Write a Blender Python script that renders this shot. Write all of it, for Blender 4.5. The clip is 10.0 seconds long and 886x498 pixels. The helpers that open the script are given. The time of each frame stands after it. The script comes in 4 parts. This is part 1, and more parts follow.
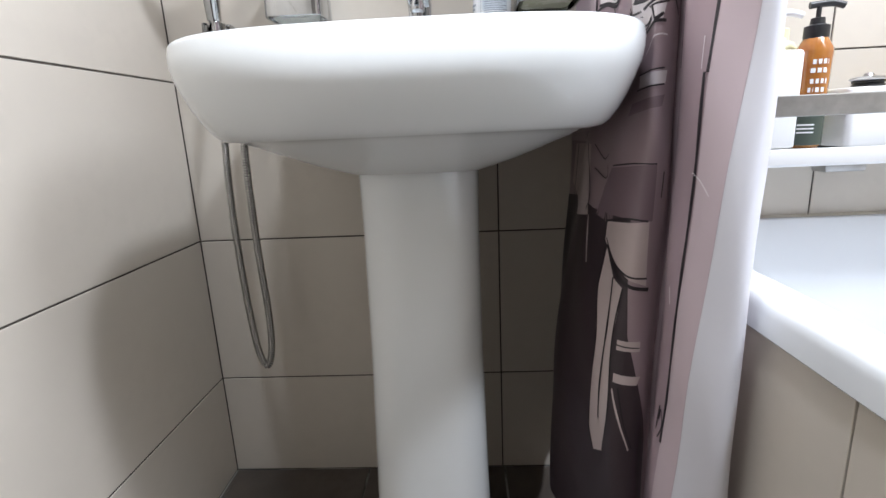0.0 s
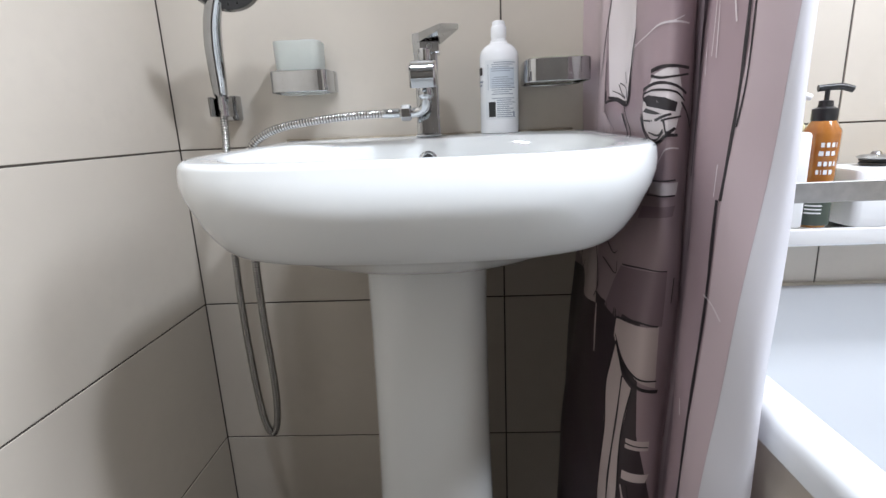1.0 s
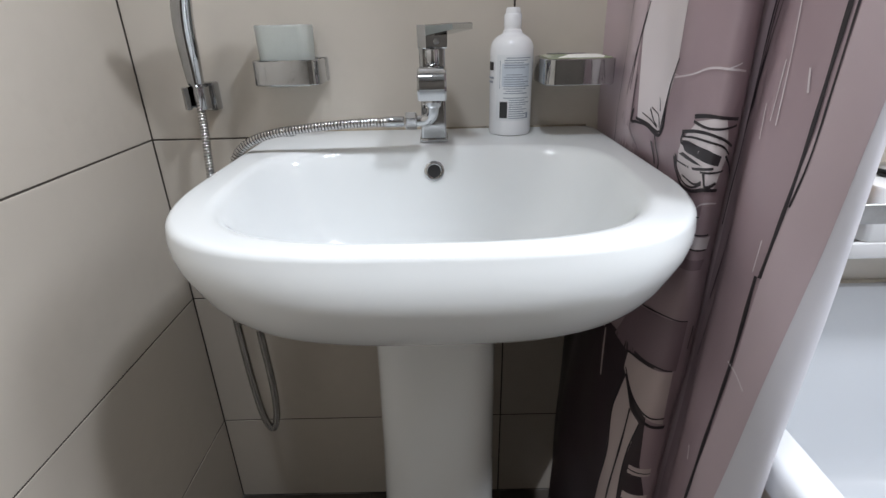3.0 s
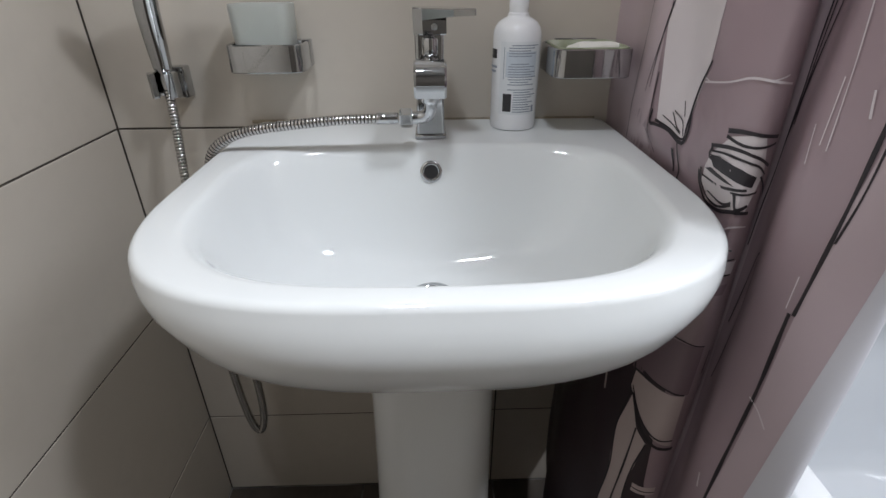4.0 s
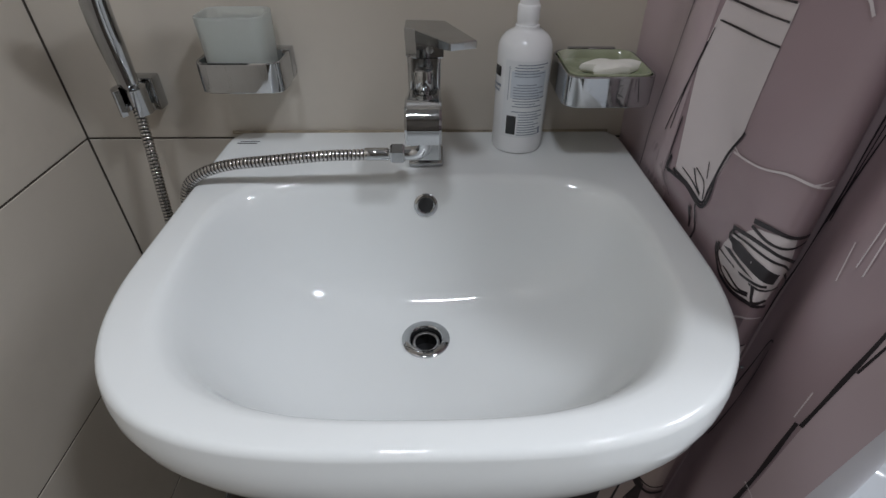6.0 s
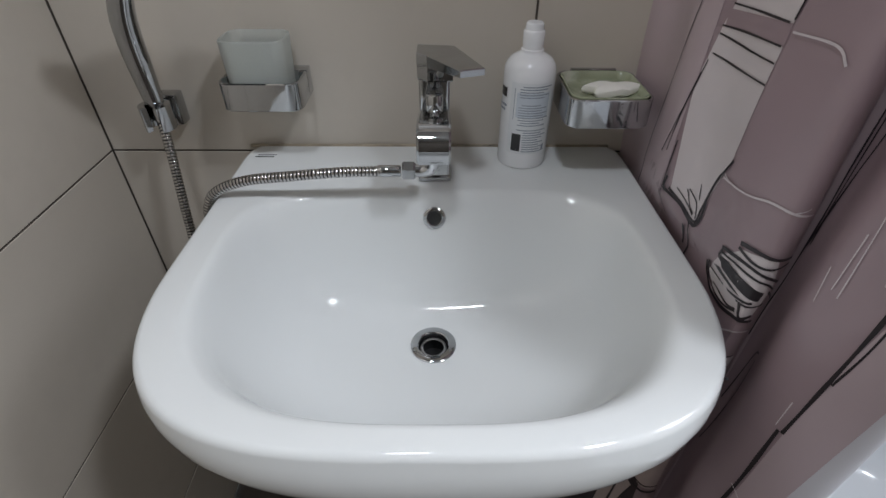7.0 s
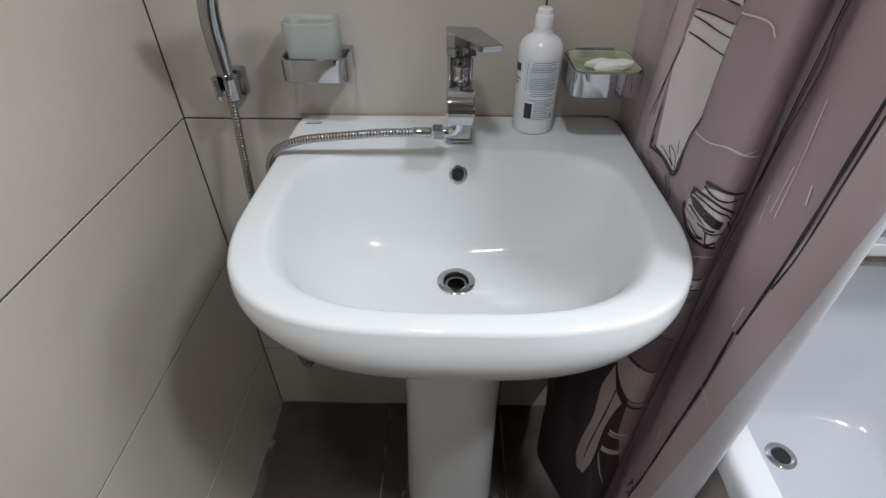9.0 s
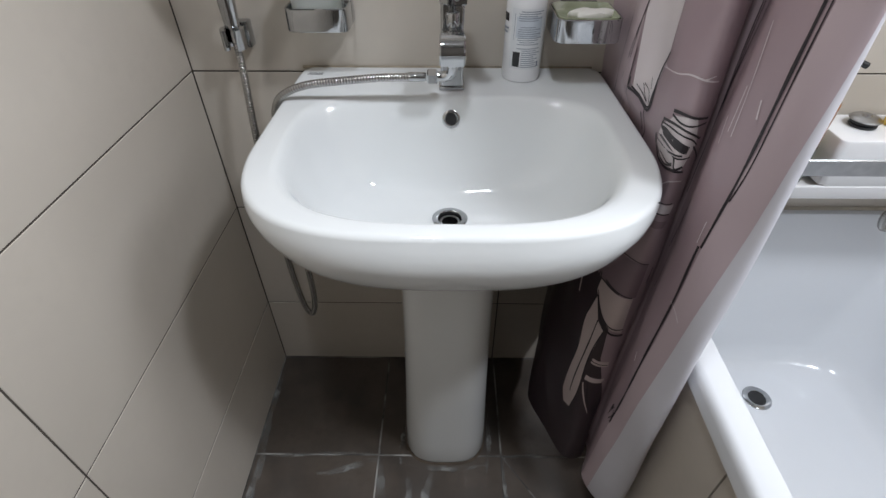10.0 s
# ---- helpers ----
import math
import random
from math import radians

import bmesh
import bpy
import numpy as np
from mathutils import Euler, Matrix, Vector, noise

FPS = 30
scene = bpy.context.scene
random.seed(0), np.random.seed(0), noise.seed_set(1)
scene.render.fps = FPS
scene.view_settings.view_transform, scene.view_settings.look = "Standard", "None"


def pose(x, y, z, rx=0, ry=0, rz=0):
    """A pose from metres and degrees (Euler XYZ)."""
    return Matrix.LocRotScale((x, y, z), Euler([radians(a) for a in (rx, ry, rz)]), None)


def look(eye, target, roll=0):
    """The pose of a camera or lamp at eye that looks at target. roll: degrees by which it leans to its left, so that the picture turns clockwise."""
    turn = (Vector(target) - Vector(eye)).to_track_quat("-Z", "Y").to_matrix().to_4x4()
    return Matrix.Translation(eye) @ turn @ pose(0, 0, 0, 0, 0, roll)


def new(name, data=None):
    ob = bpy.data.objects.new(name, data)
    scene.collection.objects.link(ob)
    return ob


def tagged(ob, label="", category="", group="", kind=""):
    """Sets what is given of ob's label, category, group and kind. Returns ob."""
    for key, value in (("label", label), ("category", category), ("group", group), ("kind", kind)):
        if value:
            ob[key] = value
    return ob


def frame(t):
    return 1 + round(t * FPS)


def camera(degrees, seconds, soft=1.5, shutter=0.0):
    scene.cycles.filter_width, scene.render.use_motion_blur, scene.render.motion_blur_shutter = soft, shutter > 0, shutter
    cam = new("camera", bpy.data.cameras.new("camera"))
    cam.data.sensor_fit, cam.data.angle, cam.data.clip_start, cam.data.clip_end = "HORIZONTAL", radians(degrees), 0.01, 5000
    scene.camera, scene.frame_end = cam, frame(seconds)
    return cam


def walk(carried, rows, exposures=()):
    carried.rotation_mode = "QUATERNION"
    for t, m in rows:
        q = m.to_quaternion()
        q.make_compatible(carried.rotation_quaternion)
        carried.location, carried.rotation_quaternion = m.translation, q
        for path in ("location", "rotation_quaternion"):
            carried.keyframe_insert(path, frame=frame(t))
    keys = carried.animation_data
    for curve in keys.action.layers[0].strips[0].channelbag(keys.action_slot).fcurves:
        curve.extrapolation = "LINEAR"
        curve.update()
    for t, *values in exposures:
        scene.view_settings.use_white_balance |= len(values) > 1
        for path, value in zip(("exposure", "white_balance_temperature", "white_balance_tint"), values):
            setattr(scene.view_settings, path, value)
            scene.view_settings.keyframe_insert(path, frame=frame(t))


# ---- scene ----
cam = camera(83.4, 10.0)
PATH = [
    (0, (0.536, -0.959, 0.734), (0.441, 0.982, 0.259), -2.6),
    (0.5, (0.533, -0.945, 0.808), (0.436, 1.0, 0.35), -2.6),
    (1, (0.528, -0.927, 0.862), (0.435, 1.012, 0.38), -2.5),
    (1.5, (0.519, -0.905, 0.899), (0.425, 1.0, 0.296), -2.4),
    (2, (0.505, -0.883, 0.937), (0.443, 0.996, 0.256), -2.1),
    (2.5, (0.493, -0.866, 0.976), (0.461, 0.987, 0.225), -1.7),
    (4, (0.471, -0.762, 1.036), (0.519, 0.993, 0.078), -0.3),
    (4.5, (0.469, -0.724, 1.061), (0.519, 0.981, 0.017), -0.0),
    (5, (0.479, -0.693, 1.088), (0.516, 0.964, -0.032), -0.0),
    (5.5, (0.486, -0.666, 1.116), (0.514, 0.949, -0.063), 0.0),
    (6, (0.487, -0.649, 1.142), (0.509, 0.93, -0.085), 0.1),
    (7.5, (0.475, -0.691, 1.196), (0.483, 0.878, -0.044), 0.4),
    (8, (0.469, -0.731, 1.212), (0.479, 0.836, -0.031), 0.5),
    (8.5, (0.464, -0.766, 1.205), (0.449, 0.803, -0.036), 0.3),
    (9, (0.463, -0.799, 1.202), (0.432, 0.754, -0.058), 0.0),
    (9.5, (0.459, -0.852, 1.186), (0.431, 0.683, -0.096), 0.0),
    (10, (0.468, -0.897, 1.178), (0.451, 0.626, -0.118), 0.0),
]
EXPOSURES = [(0, 1.02, 6300, 10), (0.5, 0.9, 6300, 10), (1.5, 0.55, 6350, 10), (2.5, 0.27, 6400, 10), (4, -0.13, 6500, 10), (5, -0.5, 6500, 10), (6, -0.66, 6500, 10), (8, -0.46, 6500, 10), (9, -0.3, 6500, 10), (10, -0.14, 6500, 10)]
walk(cam, [(t, look(eye, target, roll)) for t, eye, target, roll in PATH],
     exposures=EXPOSURES)


# ---- light ----
world = bpy.data.worlds.new("world")
scene.world = world
world.use_nodes = True
world.node_tree.nodes["Background"].inputs[0].default_value = (0.8, 0.85, 1.0, 1)
world.node_tree.nodes["Background"].inputs[1].default_value = 0.05
TOP = 2.30                      # ceiling height
LAMPS = [(0.36, -0.84, 9.0), (1.26, -0.86, 20.0)]
for lx, ly, watts in LAMPS:
    lamp = bpy.data.lights.new("ceiling_lamp", "AREA")
    lamp.shape, lamp.size, lamp.energy, lamp.color = "SQUARE", 0.17, watts, (0.87, 0.92, 1.0)
    ob = new("ceiling_lamp", lamp)
    ob.matrix_world = Matrix.Translation((lx, ly, TOP - 0.022))

# side light placed by the basin's shadow; window over the bathtub unseen, assumed
lamp = bpy.data.lights.new("assumed_window_light", "AREA")
lamp.shape, lamp.size, lamp.size_y, lamp.energy, lamp.color = "RECTANGLE", 0.54, 0.44, 14.0, (0.87, 0.92, 1.0)
ob = new("assumed_window_light", lamp)
ob.matrix_world = pose(1.614, -0.66, 1.74, 0, 90, 0)


# ---- materials ----
def material(name, colour, rough=0.5, metal=0.0, vary=0.0, scale=8.0, fine=0.0, fine_scale=120.0, bump=0.0, bump_scale=60.0,
             second=None, rough_vary=0.0, coat=0.0, random_tone=0.0, transmission=0.0, ior=1.5, stains=None):
    """A principled surface with tone changes at two scales, relief and, where given, shaped stains."""
    m = bpy.data.materials.new(name)
    m.use_nodes = True
    nt = m.node_tree
    b = nt.nodes["Principled BSDF"]
    b.inputs["Roughness"].default_value, b.inputs["Metallic"].default_value = rough, metal
    b.inputs["Coat Weight"].default_value, b.inputs["Coat Roughness"].default_value = coat, 0.05
    b.inputs["Transmission Weight"].default_value, b.inputs["IOR"].default_value = transmission, ior
    where = nt.nodes.new("ShaderNodeTexCoord").outputs["Object"]

    def noisy(s, detail=4.0):
        n = nt.nodes.new("ShaderNodeTexNoise")
        n.inputs["Scale"].default_value, n.inputs["Detail"].default_value = s, detail
        nt.links.new(where, n.inputs["Vector"])
        return n.outputs["Fac"]

    def spread(source, low, high, to_low, to_high):
        r = nt.nodes.new("ShaderNodeMapRange")
        for i, v in enumerate((low, high, to_low, to_high)):
            r.inputs[i + 1].default_value = v
        nt.links.new(source, r.inputs[0])
        return r.outputs[0]

    def mixed(factor, a, c, mode="MIX"):
        x = nt.nodes.new("ShaderNodeMix")
        x.data_type, x.blend_type = "RGBA", mode
        for socket, v in ((x.inputs["Factor"], factor), (x.inputs["A"], a), (x.inputs["B"], c)):
            if isinstance(v, bpy.types.NodeSocket):
                nt.links.new(v, socket)
            else:
                socket.default_value = v
        return x.outputs["Result"]

    base = (*colour, 1)
    out = None
    if vary:
        other = second or tuple(c * (1 - vary) for c in colour)
        out = mixed(spread(noisy(scale), 0.35, 0.68, 0, 1), base, (*other, 1))
    if fine:
        dark = tuple(c * (1 - fine) for c in colour)
        out = mixed(spread(noisy(fine_scale, 2.0), 0.45, 0.75, 0, 0.8), out or base, (*dark, 1))
    if stains:
        tone, s, low, high, amount = stains
        out = mixed(spread(noisy(s, 8.0), low, high, 0, amount), out or base, (*tone, 1))
    if random_tone:
        info = nt.nodes.new("ShaderNodeObjectInfo")
        v = spread(info.outputs["Random"], 0, 1, 1 - random_tone, 1 + random_tone * 0.4)
        grey = nt.nodes.new("ShaderNodeCombineColor")
        for i in range(3):
            nt.links.new(v, grey.inputs[i])
        out = mixed(1.0, out or base, grey.outputs[0], "MULTIPLY")
    if out:
        nt.links.new(out, b.inputs["Base Color"])
    else:
        b.inputs["Base Color"].default_value = base
    if rough_vary:
        nt.links.new(spread(noisy(scale * 3), 0.3, 0.7, rough - rough_vary, rough + rough_vary), b.inputs["Roughness"])
    if bump:
        bm_ = nt.nodes.new("ShaderNodeBump")
        bm_.inputs["Strength"].default_value, bm_.inputs["Distance"].default_value = bump, 0.002
        nt.links.new(noisy(bump_scale), bm_.inputs["Height"])
        nt.links.new(bm_.outputs[0], b.inputs["Normal"])
    return m


M_TILE = material("beige_wall_tile", (0.58, 0.53, 0.462), 0.34, vary=0.08, scale=3.0, fine=0.05, fine_scale=40, bump=0.06, bump_scale=30, rough_vary=0.06, random_tone=0.03)
M_GROUT = material("dark_joint", (0.085, 0.072, 0.06), 0.9, vary=0.3, scale=20)
M_SLATE = material("slate_floor_tile", (0.088, 0.070, 0.056), 0.42, vary=0.55, scale=5, second=(0.042, 0.035, 0.031), fine=0.25, fine_scale=60, bump=0.3, bump_scale=26, rough_vary=0.14, random_tone=0.2, coat=0.12,
                   stains=((0.14, 0.112, 0.09), 6.0, 0.50, 0.75, 0.6))
M_PALE_GROUT = material("pale_floor_joint", (0.085, 0.080, 0.074), 0.9, vary=0.5, scale=18, stains=((0.34, 0.33, 0.31), 7.0, 0.46, 0.58, 1.0))
# unseen ceiling, darkened so that the chrome reflects a dim room
M_CEILING = material("dimmed_ceiling", (0.38, 0.375, 0.37), 0.8, vary=0.03)
M_CERAMIC = material("white_ceramic", (0.74, 0.76, 0.76), 0.035, vary=0.015, scale=4, coat=0.0, bump=0.012, bump_scale=9)
M_TUB = material("white_acrylic", (0.72, 0.74, 0.765), 0.14, vary=0.02, scale=5)
M_CHROME = material("chrome", (0.50, 0.51, 0.52), 0.06, 1.0, vary=0.12, scale=30, rough_vary=0.04)
M_STEEL = material("brushed_steel", (0.44, 0.44, 0.44), 0.28, 1.0, vary=0.15, scale=60)
M_HOSE = material("ribbed_chrome", (0.56, 0.55, 0.535), 0.19, 1.0, vary=0.12, scale=60)
# darker copy of the hose metal: shade painted into its grooves
M_GROOVE_SHADE = material("groove_shade_steel", (0.10, 0.098, 0.095), 0.4, 1.0, vary=0.2, scale=60)
# near-black: paints the shade inside bores, also used for chip, nozzles and specks
M_DARK = material("recess_shade_and_specks", (0.015, 0.015, 0.016), 0.5)
M_RUBBER = material("grey_rubber", (0.10, 0.10, 0.105), 0.6, vary=0.3, scale=50)
M_WHITE_PLASTIC = material("white_plastic", (0.80, 0.80, 0.80), 0.3, vary=0.02)
M_FROST = material("frosted_glass", (0.90, 0.93, 0.90), 0.42, vary=0.04, scale=30, transmission=0.78, bump=0.1, bump_scale=200)
M_MAUVE = material("mauve_vinyl", (0.35, 0.262, 0.285), 0.31, vary=0.10, scale=6, bump=0.05, bump_scale=25)
M_REVERSE = material("white_vinyl_reverse", (0.62, 0.61, 0.65), 0.38, vary=0.06, scale=6, bump=0.08, bump_scale=14)
# plum print, its colour darkened further for the shadow beside the basin
M_SHADED_PLUM = material("shaded_plum_print", (0.045, 0.03, 0.036), 0.40, vary=0.15, scale=8)
M_CREAM = material("cream_print", (0.55, 0.46, 0.45), 0.40, vary=0.06, scale=8)
M_PALE_MAUVE = material("pale_mauve_print", (0.50, 0.405, 0.43), 0.40, vary=0.05, scale=8)
M_DEEP_MAUVE = material("deep_mauve_print", (0.22, 0.155, 0.18), 0.40, vary=0.06, scale=8)
M_INK = material("black_ink_print", (0.022, 0.016, 0.02), 0.40, vary=0.1, scale=20)
M_CHALK = material("chalk_white_print", (0.66, 0.60, 0.62), 0.40, vary=0.05, scale=20)


# ---- building helpers ----
def finish(bm, smooth):
    bmesh.ops.recalc_face_normals(bm, faces=bm.faces[:])
    for f in bm.faces:
        f.smooth = smooth
    return bm


def part(name, bm, mat, parent=None, label="", smooth=True, fix=True):
    """Links a bmesh as one mesh object, under a thing or a part where parent is given."""
    if fix:
        finish(bm, smooth)
    me = bpy.data.meshes.new(name)
    bm.to_mesh(me)
    bm.free()
    for x in (mat if isinstance(mat, (list, tuple)) else [mat]):
        me.materials.append(x)
    ob = new(name, me)
    if smooth:
        me.set_sharp_from_angle(angle=radians(38))
    if parent:
        ob.parent = parent
    if label:
        tagged(ob, label)
    return ob


def thing(name, label, category, group="", kind="", at=(0, 0, 0)):
    ob = new(name)
    ob.location = at
    ob.empty_display_size = 0.02
    bpy.context.view_layer.update()
    return tagged(ob, label, category, group, kind)


def adopt(ob, base):
    """Keeps a part built in world coordinates in place under a base that stands elsewhere."""
    ob.parent = base
    ob.matrix_parent_inverse = Matrix.Translation(base.location).inverted()
    return ob


def box(bm, x0, x1, y0, y1, z0, z1, bevel=0.0, seg=2):
    m = Matrix.LocRotScale(((x0 + x1) / 2, (y0 + y1) / 2, (z0 + z1) / 2), None, (x1 - x0, y1 - y0, z1 - z0))
    r = bmesh.ops.create_cube(bm, size=1, matrix=m)
    if bevel:
        edges = list({e for v in r["verts"] for e in v.link_edges})
        bmesh.ops.bevel(bm, geom=edges, offset=bevel, segments=seg, profile=0.5, affect="EDGES")
    return bm


def loft(bm, loops, close_first=False, close_last=False):
    rows = [[bm.verts.new(p) for p in loop] for loop in loops]
    n = len(rows[0])
    for a, b in zip(rows, rows[1:]):
        for i in range(n):
            bm.faces.new((a[i], a[(i + 1) % n], b[(i + 1) % n], b[i]))
    if close_first:
        bm.faces.new(rows[0][::-1])
    if close_last:
        bm.faces.new(rows[-1])
    return bm


def turned(bm, profile, centre, n=40, axis=None):
    """A body of revolution from (radius, height) pairs; axis: a matrix that turns it before it is moved."""
    turn = axis or Matrix.Identity(4)
    loops = []
    for r, h in profile:
        loops.append([Vector(centre) + (turn @ Vector((r * math.cos(k), r * math.sin(k), h))) for k in (2 * math.pi * i / n for i in range(n))])
    return loft(bm, loops, True, True)


def oval(hw, yb, yf, yc, nb, nf, z, cx, n=160):
    """A rounded outline: flatter towards the wall (exponent nb), rounder in front (nf)."""
    pts = []
    for i in range(n):
        k = 2 * math.pi * (i + 0.5) / n
        c, s = math.cos(k), math.sin(k)
        e = nb if s > 0 else nf
        b = (yb - yc) if s > 0 else (yc - yf)
        r = (abs(c / hw) ** e + abs(s / b) ** e) ** (-1 / e)
        pts.append((cx + r * c, yc + r * s, z))
    return pts


def glide(points, step=0.004):
    """Evenly spaced points on a smooth curve through the given ones."""
    p = [Vector(q) for q in points]
    p = [2 * p[0] - p[1], *p, 2 * p[-1] - p[-2]]
    fine = []
    for a, b, c, d in zip(p, p[1:], p[2:], p[3:]):
        for k in range(40):
            t = k / 40
            fine.append(0.5 * (2 * b + (c - a) * t + (2 * a - 5 * b + 4 * c - d) * t * t + (3 * b - a - 3 * c + d) * t ** 3))
    fine.append(p[-2])
    out, left = [fine[0]], step
    for a, b in zip(fine, fine[1:]):
        gone, long = 0.0, (b - a).length
        while long - gone >= left:
            gone += left
            out.append(a + (b - a) * (gone / long))
            left = step
        left -= long - gone
    return out


def tube(bm, points, radius, n=12, step=0.004, ribs=0.0, grooves=False):
    """A round bar or hose along points; ribs: how deep its spiral winding is cut."""
    line = glide(points, step)
    side = None
    loops = []
    for i, q in enumerate(line):
        ahead = (line[min(i + 1, len(line) - 1)] - line[max(i - 1, 0)]).normalized()
        if side is None:
            side = ahead.orthogonal().normalized()
        side = (side - ahead * side.dot(ahead)).normalized()
        up = ahead.cross(side)
        r = radius - (ribs if i % 6 == 0 else 0.0 if i % 6 in (2, 3, 4) else 0.15 * ribs)
        loops.append([q + r * (math.cos(k) * side + math.sin(k) * up) for k in (2 * math.pi * j / n for j in range(n))])
    loft(bm, loops, True, True)
    if grooves:                    # faces in the grooves take the second material, a painted shade
        bm.faces.ensure_lookup_table()
        for k in range(len(loops) - 1):
            if k % 6 in (0, 5):
                for f in bm.faces[k * n:(k + 1) * n]:
                    f.material_index = 1
    return bm


# ---- the room ----
ROOM_X, ROOM_Y = 1.64, -2.3
ROWS_Z = [0.0, 0.228, 0.532, 0.837, 1.141, 1.446, 1.750, 2.055, TOP]


def slab(name, x0, x1, y0, y1, z0, z1, mat, label, category):
    return tagged(part(name, box(bmesh.new(), x0, x1, y0, y1, z0, z1), mat, smooth=False), label, category, kind="structure")


# unseen wall kept dark: dark chrome reflections, less fill on the basin's front
M_DIM = material("darkened_brown_wall", (0.15, 0.13, 0.11), 0.6, vary=0.2, scale=4)
wall_north = slab("wall_north", -0.15, ROOM_X + 0.15, 0.0012, 0.15, -0.1, TOP + 0.1, M_GROUT, "wall behind the basin clad in beige tiles", "wall")
wall_west = slab("wall_west", -0.15, -0.0012, ROOM_Y, 0.004, -0.1, TOP + 0.1, M_GROUT, "side wall clad in large beige tiles", "wall")
wall_east = slab("wall_east", ROOM_X, ROOM_X + 0.15, ROOM_Y, 0.004, -0.1, TOP + 0.1, M_TILE, "beige wall beside the bathtub", "wall")
wall_south = slab("wall_south", -0.15, ROOM_X + 0.15, ROOM_Y - 0.15, ROOM_Y, -0.1, TOP + 0.1, M_DIM, "plain unseen wall opposite the basin, darkened for chrome reflections", "wall")
ceiling = slab("ceiling", -0.15, ROOM_X + 0.15, ROOM_Y - 0.15, 0.15, TOP, TOP + 0.1, M_CEILING, "plain unseen ceiling, darkened for chrome reflections", "ceiling")
floor = slab("floor", -0.15, ROOM_X + 0.15, ROOM_Y - 0.15, 0.15, -0.1, -0.0012, M_PALE_GROUT, "dark slate tiles with pale joints and soap marks", "floor")

for lx, ly, watts in LAMPS:
    light = thing("ceiling_light", "square flush ceiling light with white trim", "ceiling light", "ceiling lights", at=(lx, ly, TOP))
    bm = box(bmesh.new(), -0.105, 0.105, -0.105, 0.105, -0.02, 0, 0.004)
    part("trim", bm, M_WHITE_PLASTIC, light)

# unseen window on the solid wall, added to carry the side light
window = thing("assumed_window_1", "unseen frosted window assumed above the bathtub for the side light", "window", kind="structure", at=(ROOM_X, -0.66, 1.74))
bm = bmesh.new()
loft(bm, [[(-0.024 + dx, a * (0.29 + d), b * (0.24 + d)) for a, b in ((-1, -1), (1, -1), (1, 1), (-1, 1))] for dx, d in ((0.024, 0.03), (0.0, 0.03), (0.0, 0.0), (0.012, 0.0))])
part("window_frame", bm, M_WHITE_PLASTIC, window, smooth=False)
part("pane", box(bmesh.new(), -0.010, -0.004, -0.29, 0.29, -0.24, 0.24), M_FROST, window, smooth=False)

# ---- washbasin ----
CX = 0.472
INNER = [(0.680, 0.0205, -0.2145, -0.2555), (0.6825, 0.050, -0.195, -0.285), (0.687, 0.095, -0.182, -0.330), (0.698, 0.143, -0.168, -0.372), (0.718, 0.179, -0.156, -0.400),
         (0.748, 0.202, -0.147, -0.4185), (0.785, 0.2165, -0.139, -0.431), (0.810, 0.2235, -0.133, -0.4370), (0.824, 0.2275, -0.1285, -0.4400), (0.8325, 0.2305, -0.1250, -0.4425), (0.8375, 0.2338, -0.1215, -0.4450), (0.8402, 0.2375, -0.1180, -0.4478), (0.8410, 0.2425, -0.1130, -0.4515)]
# the flat rim turns over a tight edge into the belly, which swells slightly below it
ROLL = [(0.8414, 0.256, -0.002, -0.4595), (0.8414, 0.266, -0.001, -0.4645)]
ROLL += [(0.8414 - 0.0090 * (1 - math.cos(radians(a))), 0.2715 + 0.0085 * math.sin(radians(a)), 0.0, -0.4675 - 0.0085 * math.sin(radians(a))) for a in range(8, 81, 9)]
BELLY = [(0.826, 0.2804, 0.0, -0.4786), (0.815, 0.2800, 0.0, -0.4814), (0.800, 0.2778, 0.0, -0.4836), (0.785, 0.2735, 0.0, -0.4822), (0.765, 0.2668, 0.0, -0.4760), (0.748, 0.2581, 0.0, -0.4672), (0.736, 0.2497, 0.0, -0.4585), (0.7305, 0.2438, 0.0, -0.4528), (0.7280, 0.2388, 0.0, -0.4477),
         (0.7268, 0.2344, 0.0, -0.443), (0.7262, 0.2265, 0.0, -0.435), (0.7215, 0.2116, 0.0, -0.422), (0.714, 0.193, 0.0, -0.406), (0.703, 0.167, -0.01, -0.384), (0.692, 0.1395, -0.02, -0.359), (0.684, 0.115, -0.04, -0.338), (0.678, 0.097, -0.05, -0.319)]


def rim_drop(y, z):
    """The rim falls slightly from the wall to the front."""
    k = min(max((z - 0.735) / 0.085, 0), 1)
    return k * k * (3 - 2 * k) * (0.005 + 0.0135 * y / 0.49)


def settled(loop):
    return [(x, y, z + rim_drop(y, z)) for x, y, z in loop]


def narrowed(loop):
    """The basin's sides draw in slightly towards the wall."""
    return settled([(CX + (x - CX) * (1 - 0.045 * max(0.0, (y + 0.30) / 0.30)), y, z) for x, y, z in loop])


loops = []
for i, (z, hw, yb, yf) in enumerate(INNER):
    k = i / (len(INNER) - 1)
    loops.append(settled(oval(hw, yb, yf, -0.235 - 0.035 * k, 2 + 2.6 * k, 2 + 1.1 * k, z, CX)))
for z, hw, yb, yf in ROLL + BELLY:
    loops.append(narrowed(oval(hw, yb, yf, -0.24, 26, 2.9 + 0.3 * min(max((z - 0.78) / 0.04, 0), 1), z, CX)))
washbasin = thing("washbasin", "white ceramic washbasin on a tapered pedestal against the tiles", "washbasin", at=(CX, -0.2, 0))
basin = adopt(part("basin", loft(bmesh.new(), loops), M_CERAMIC), washbasin)
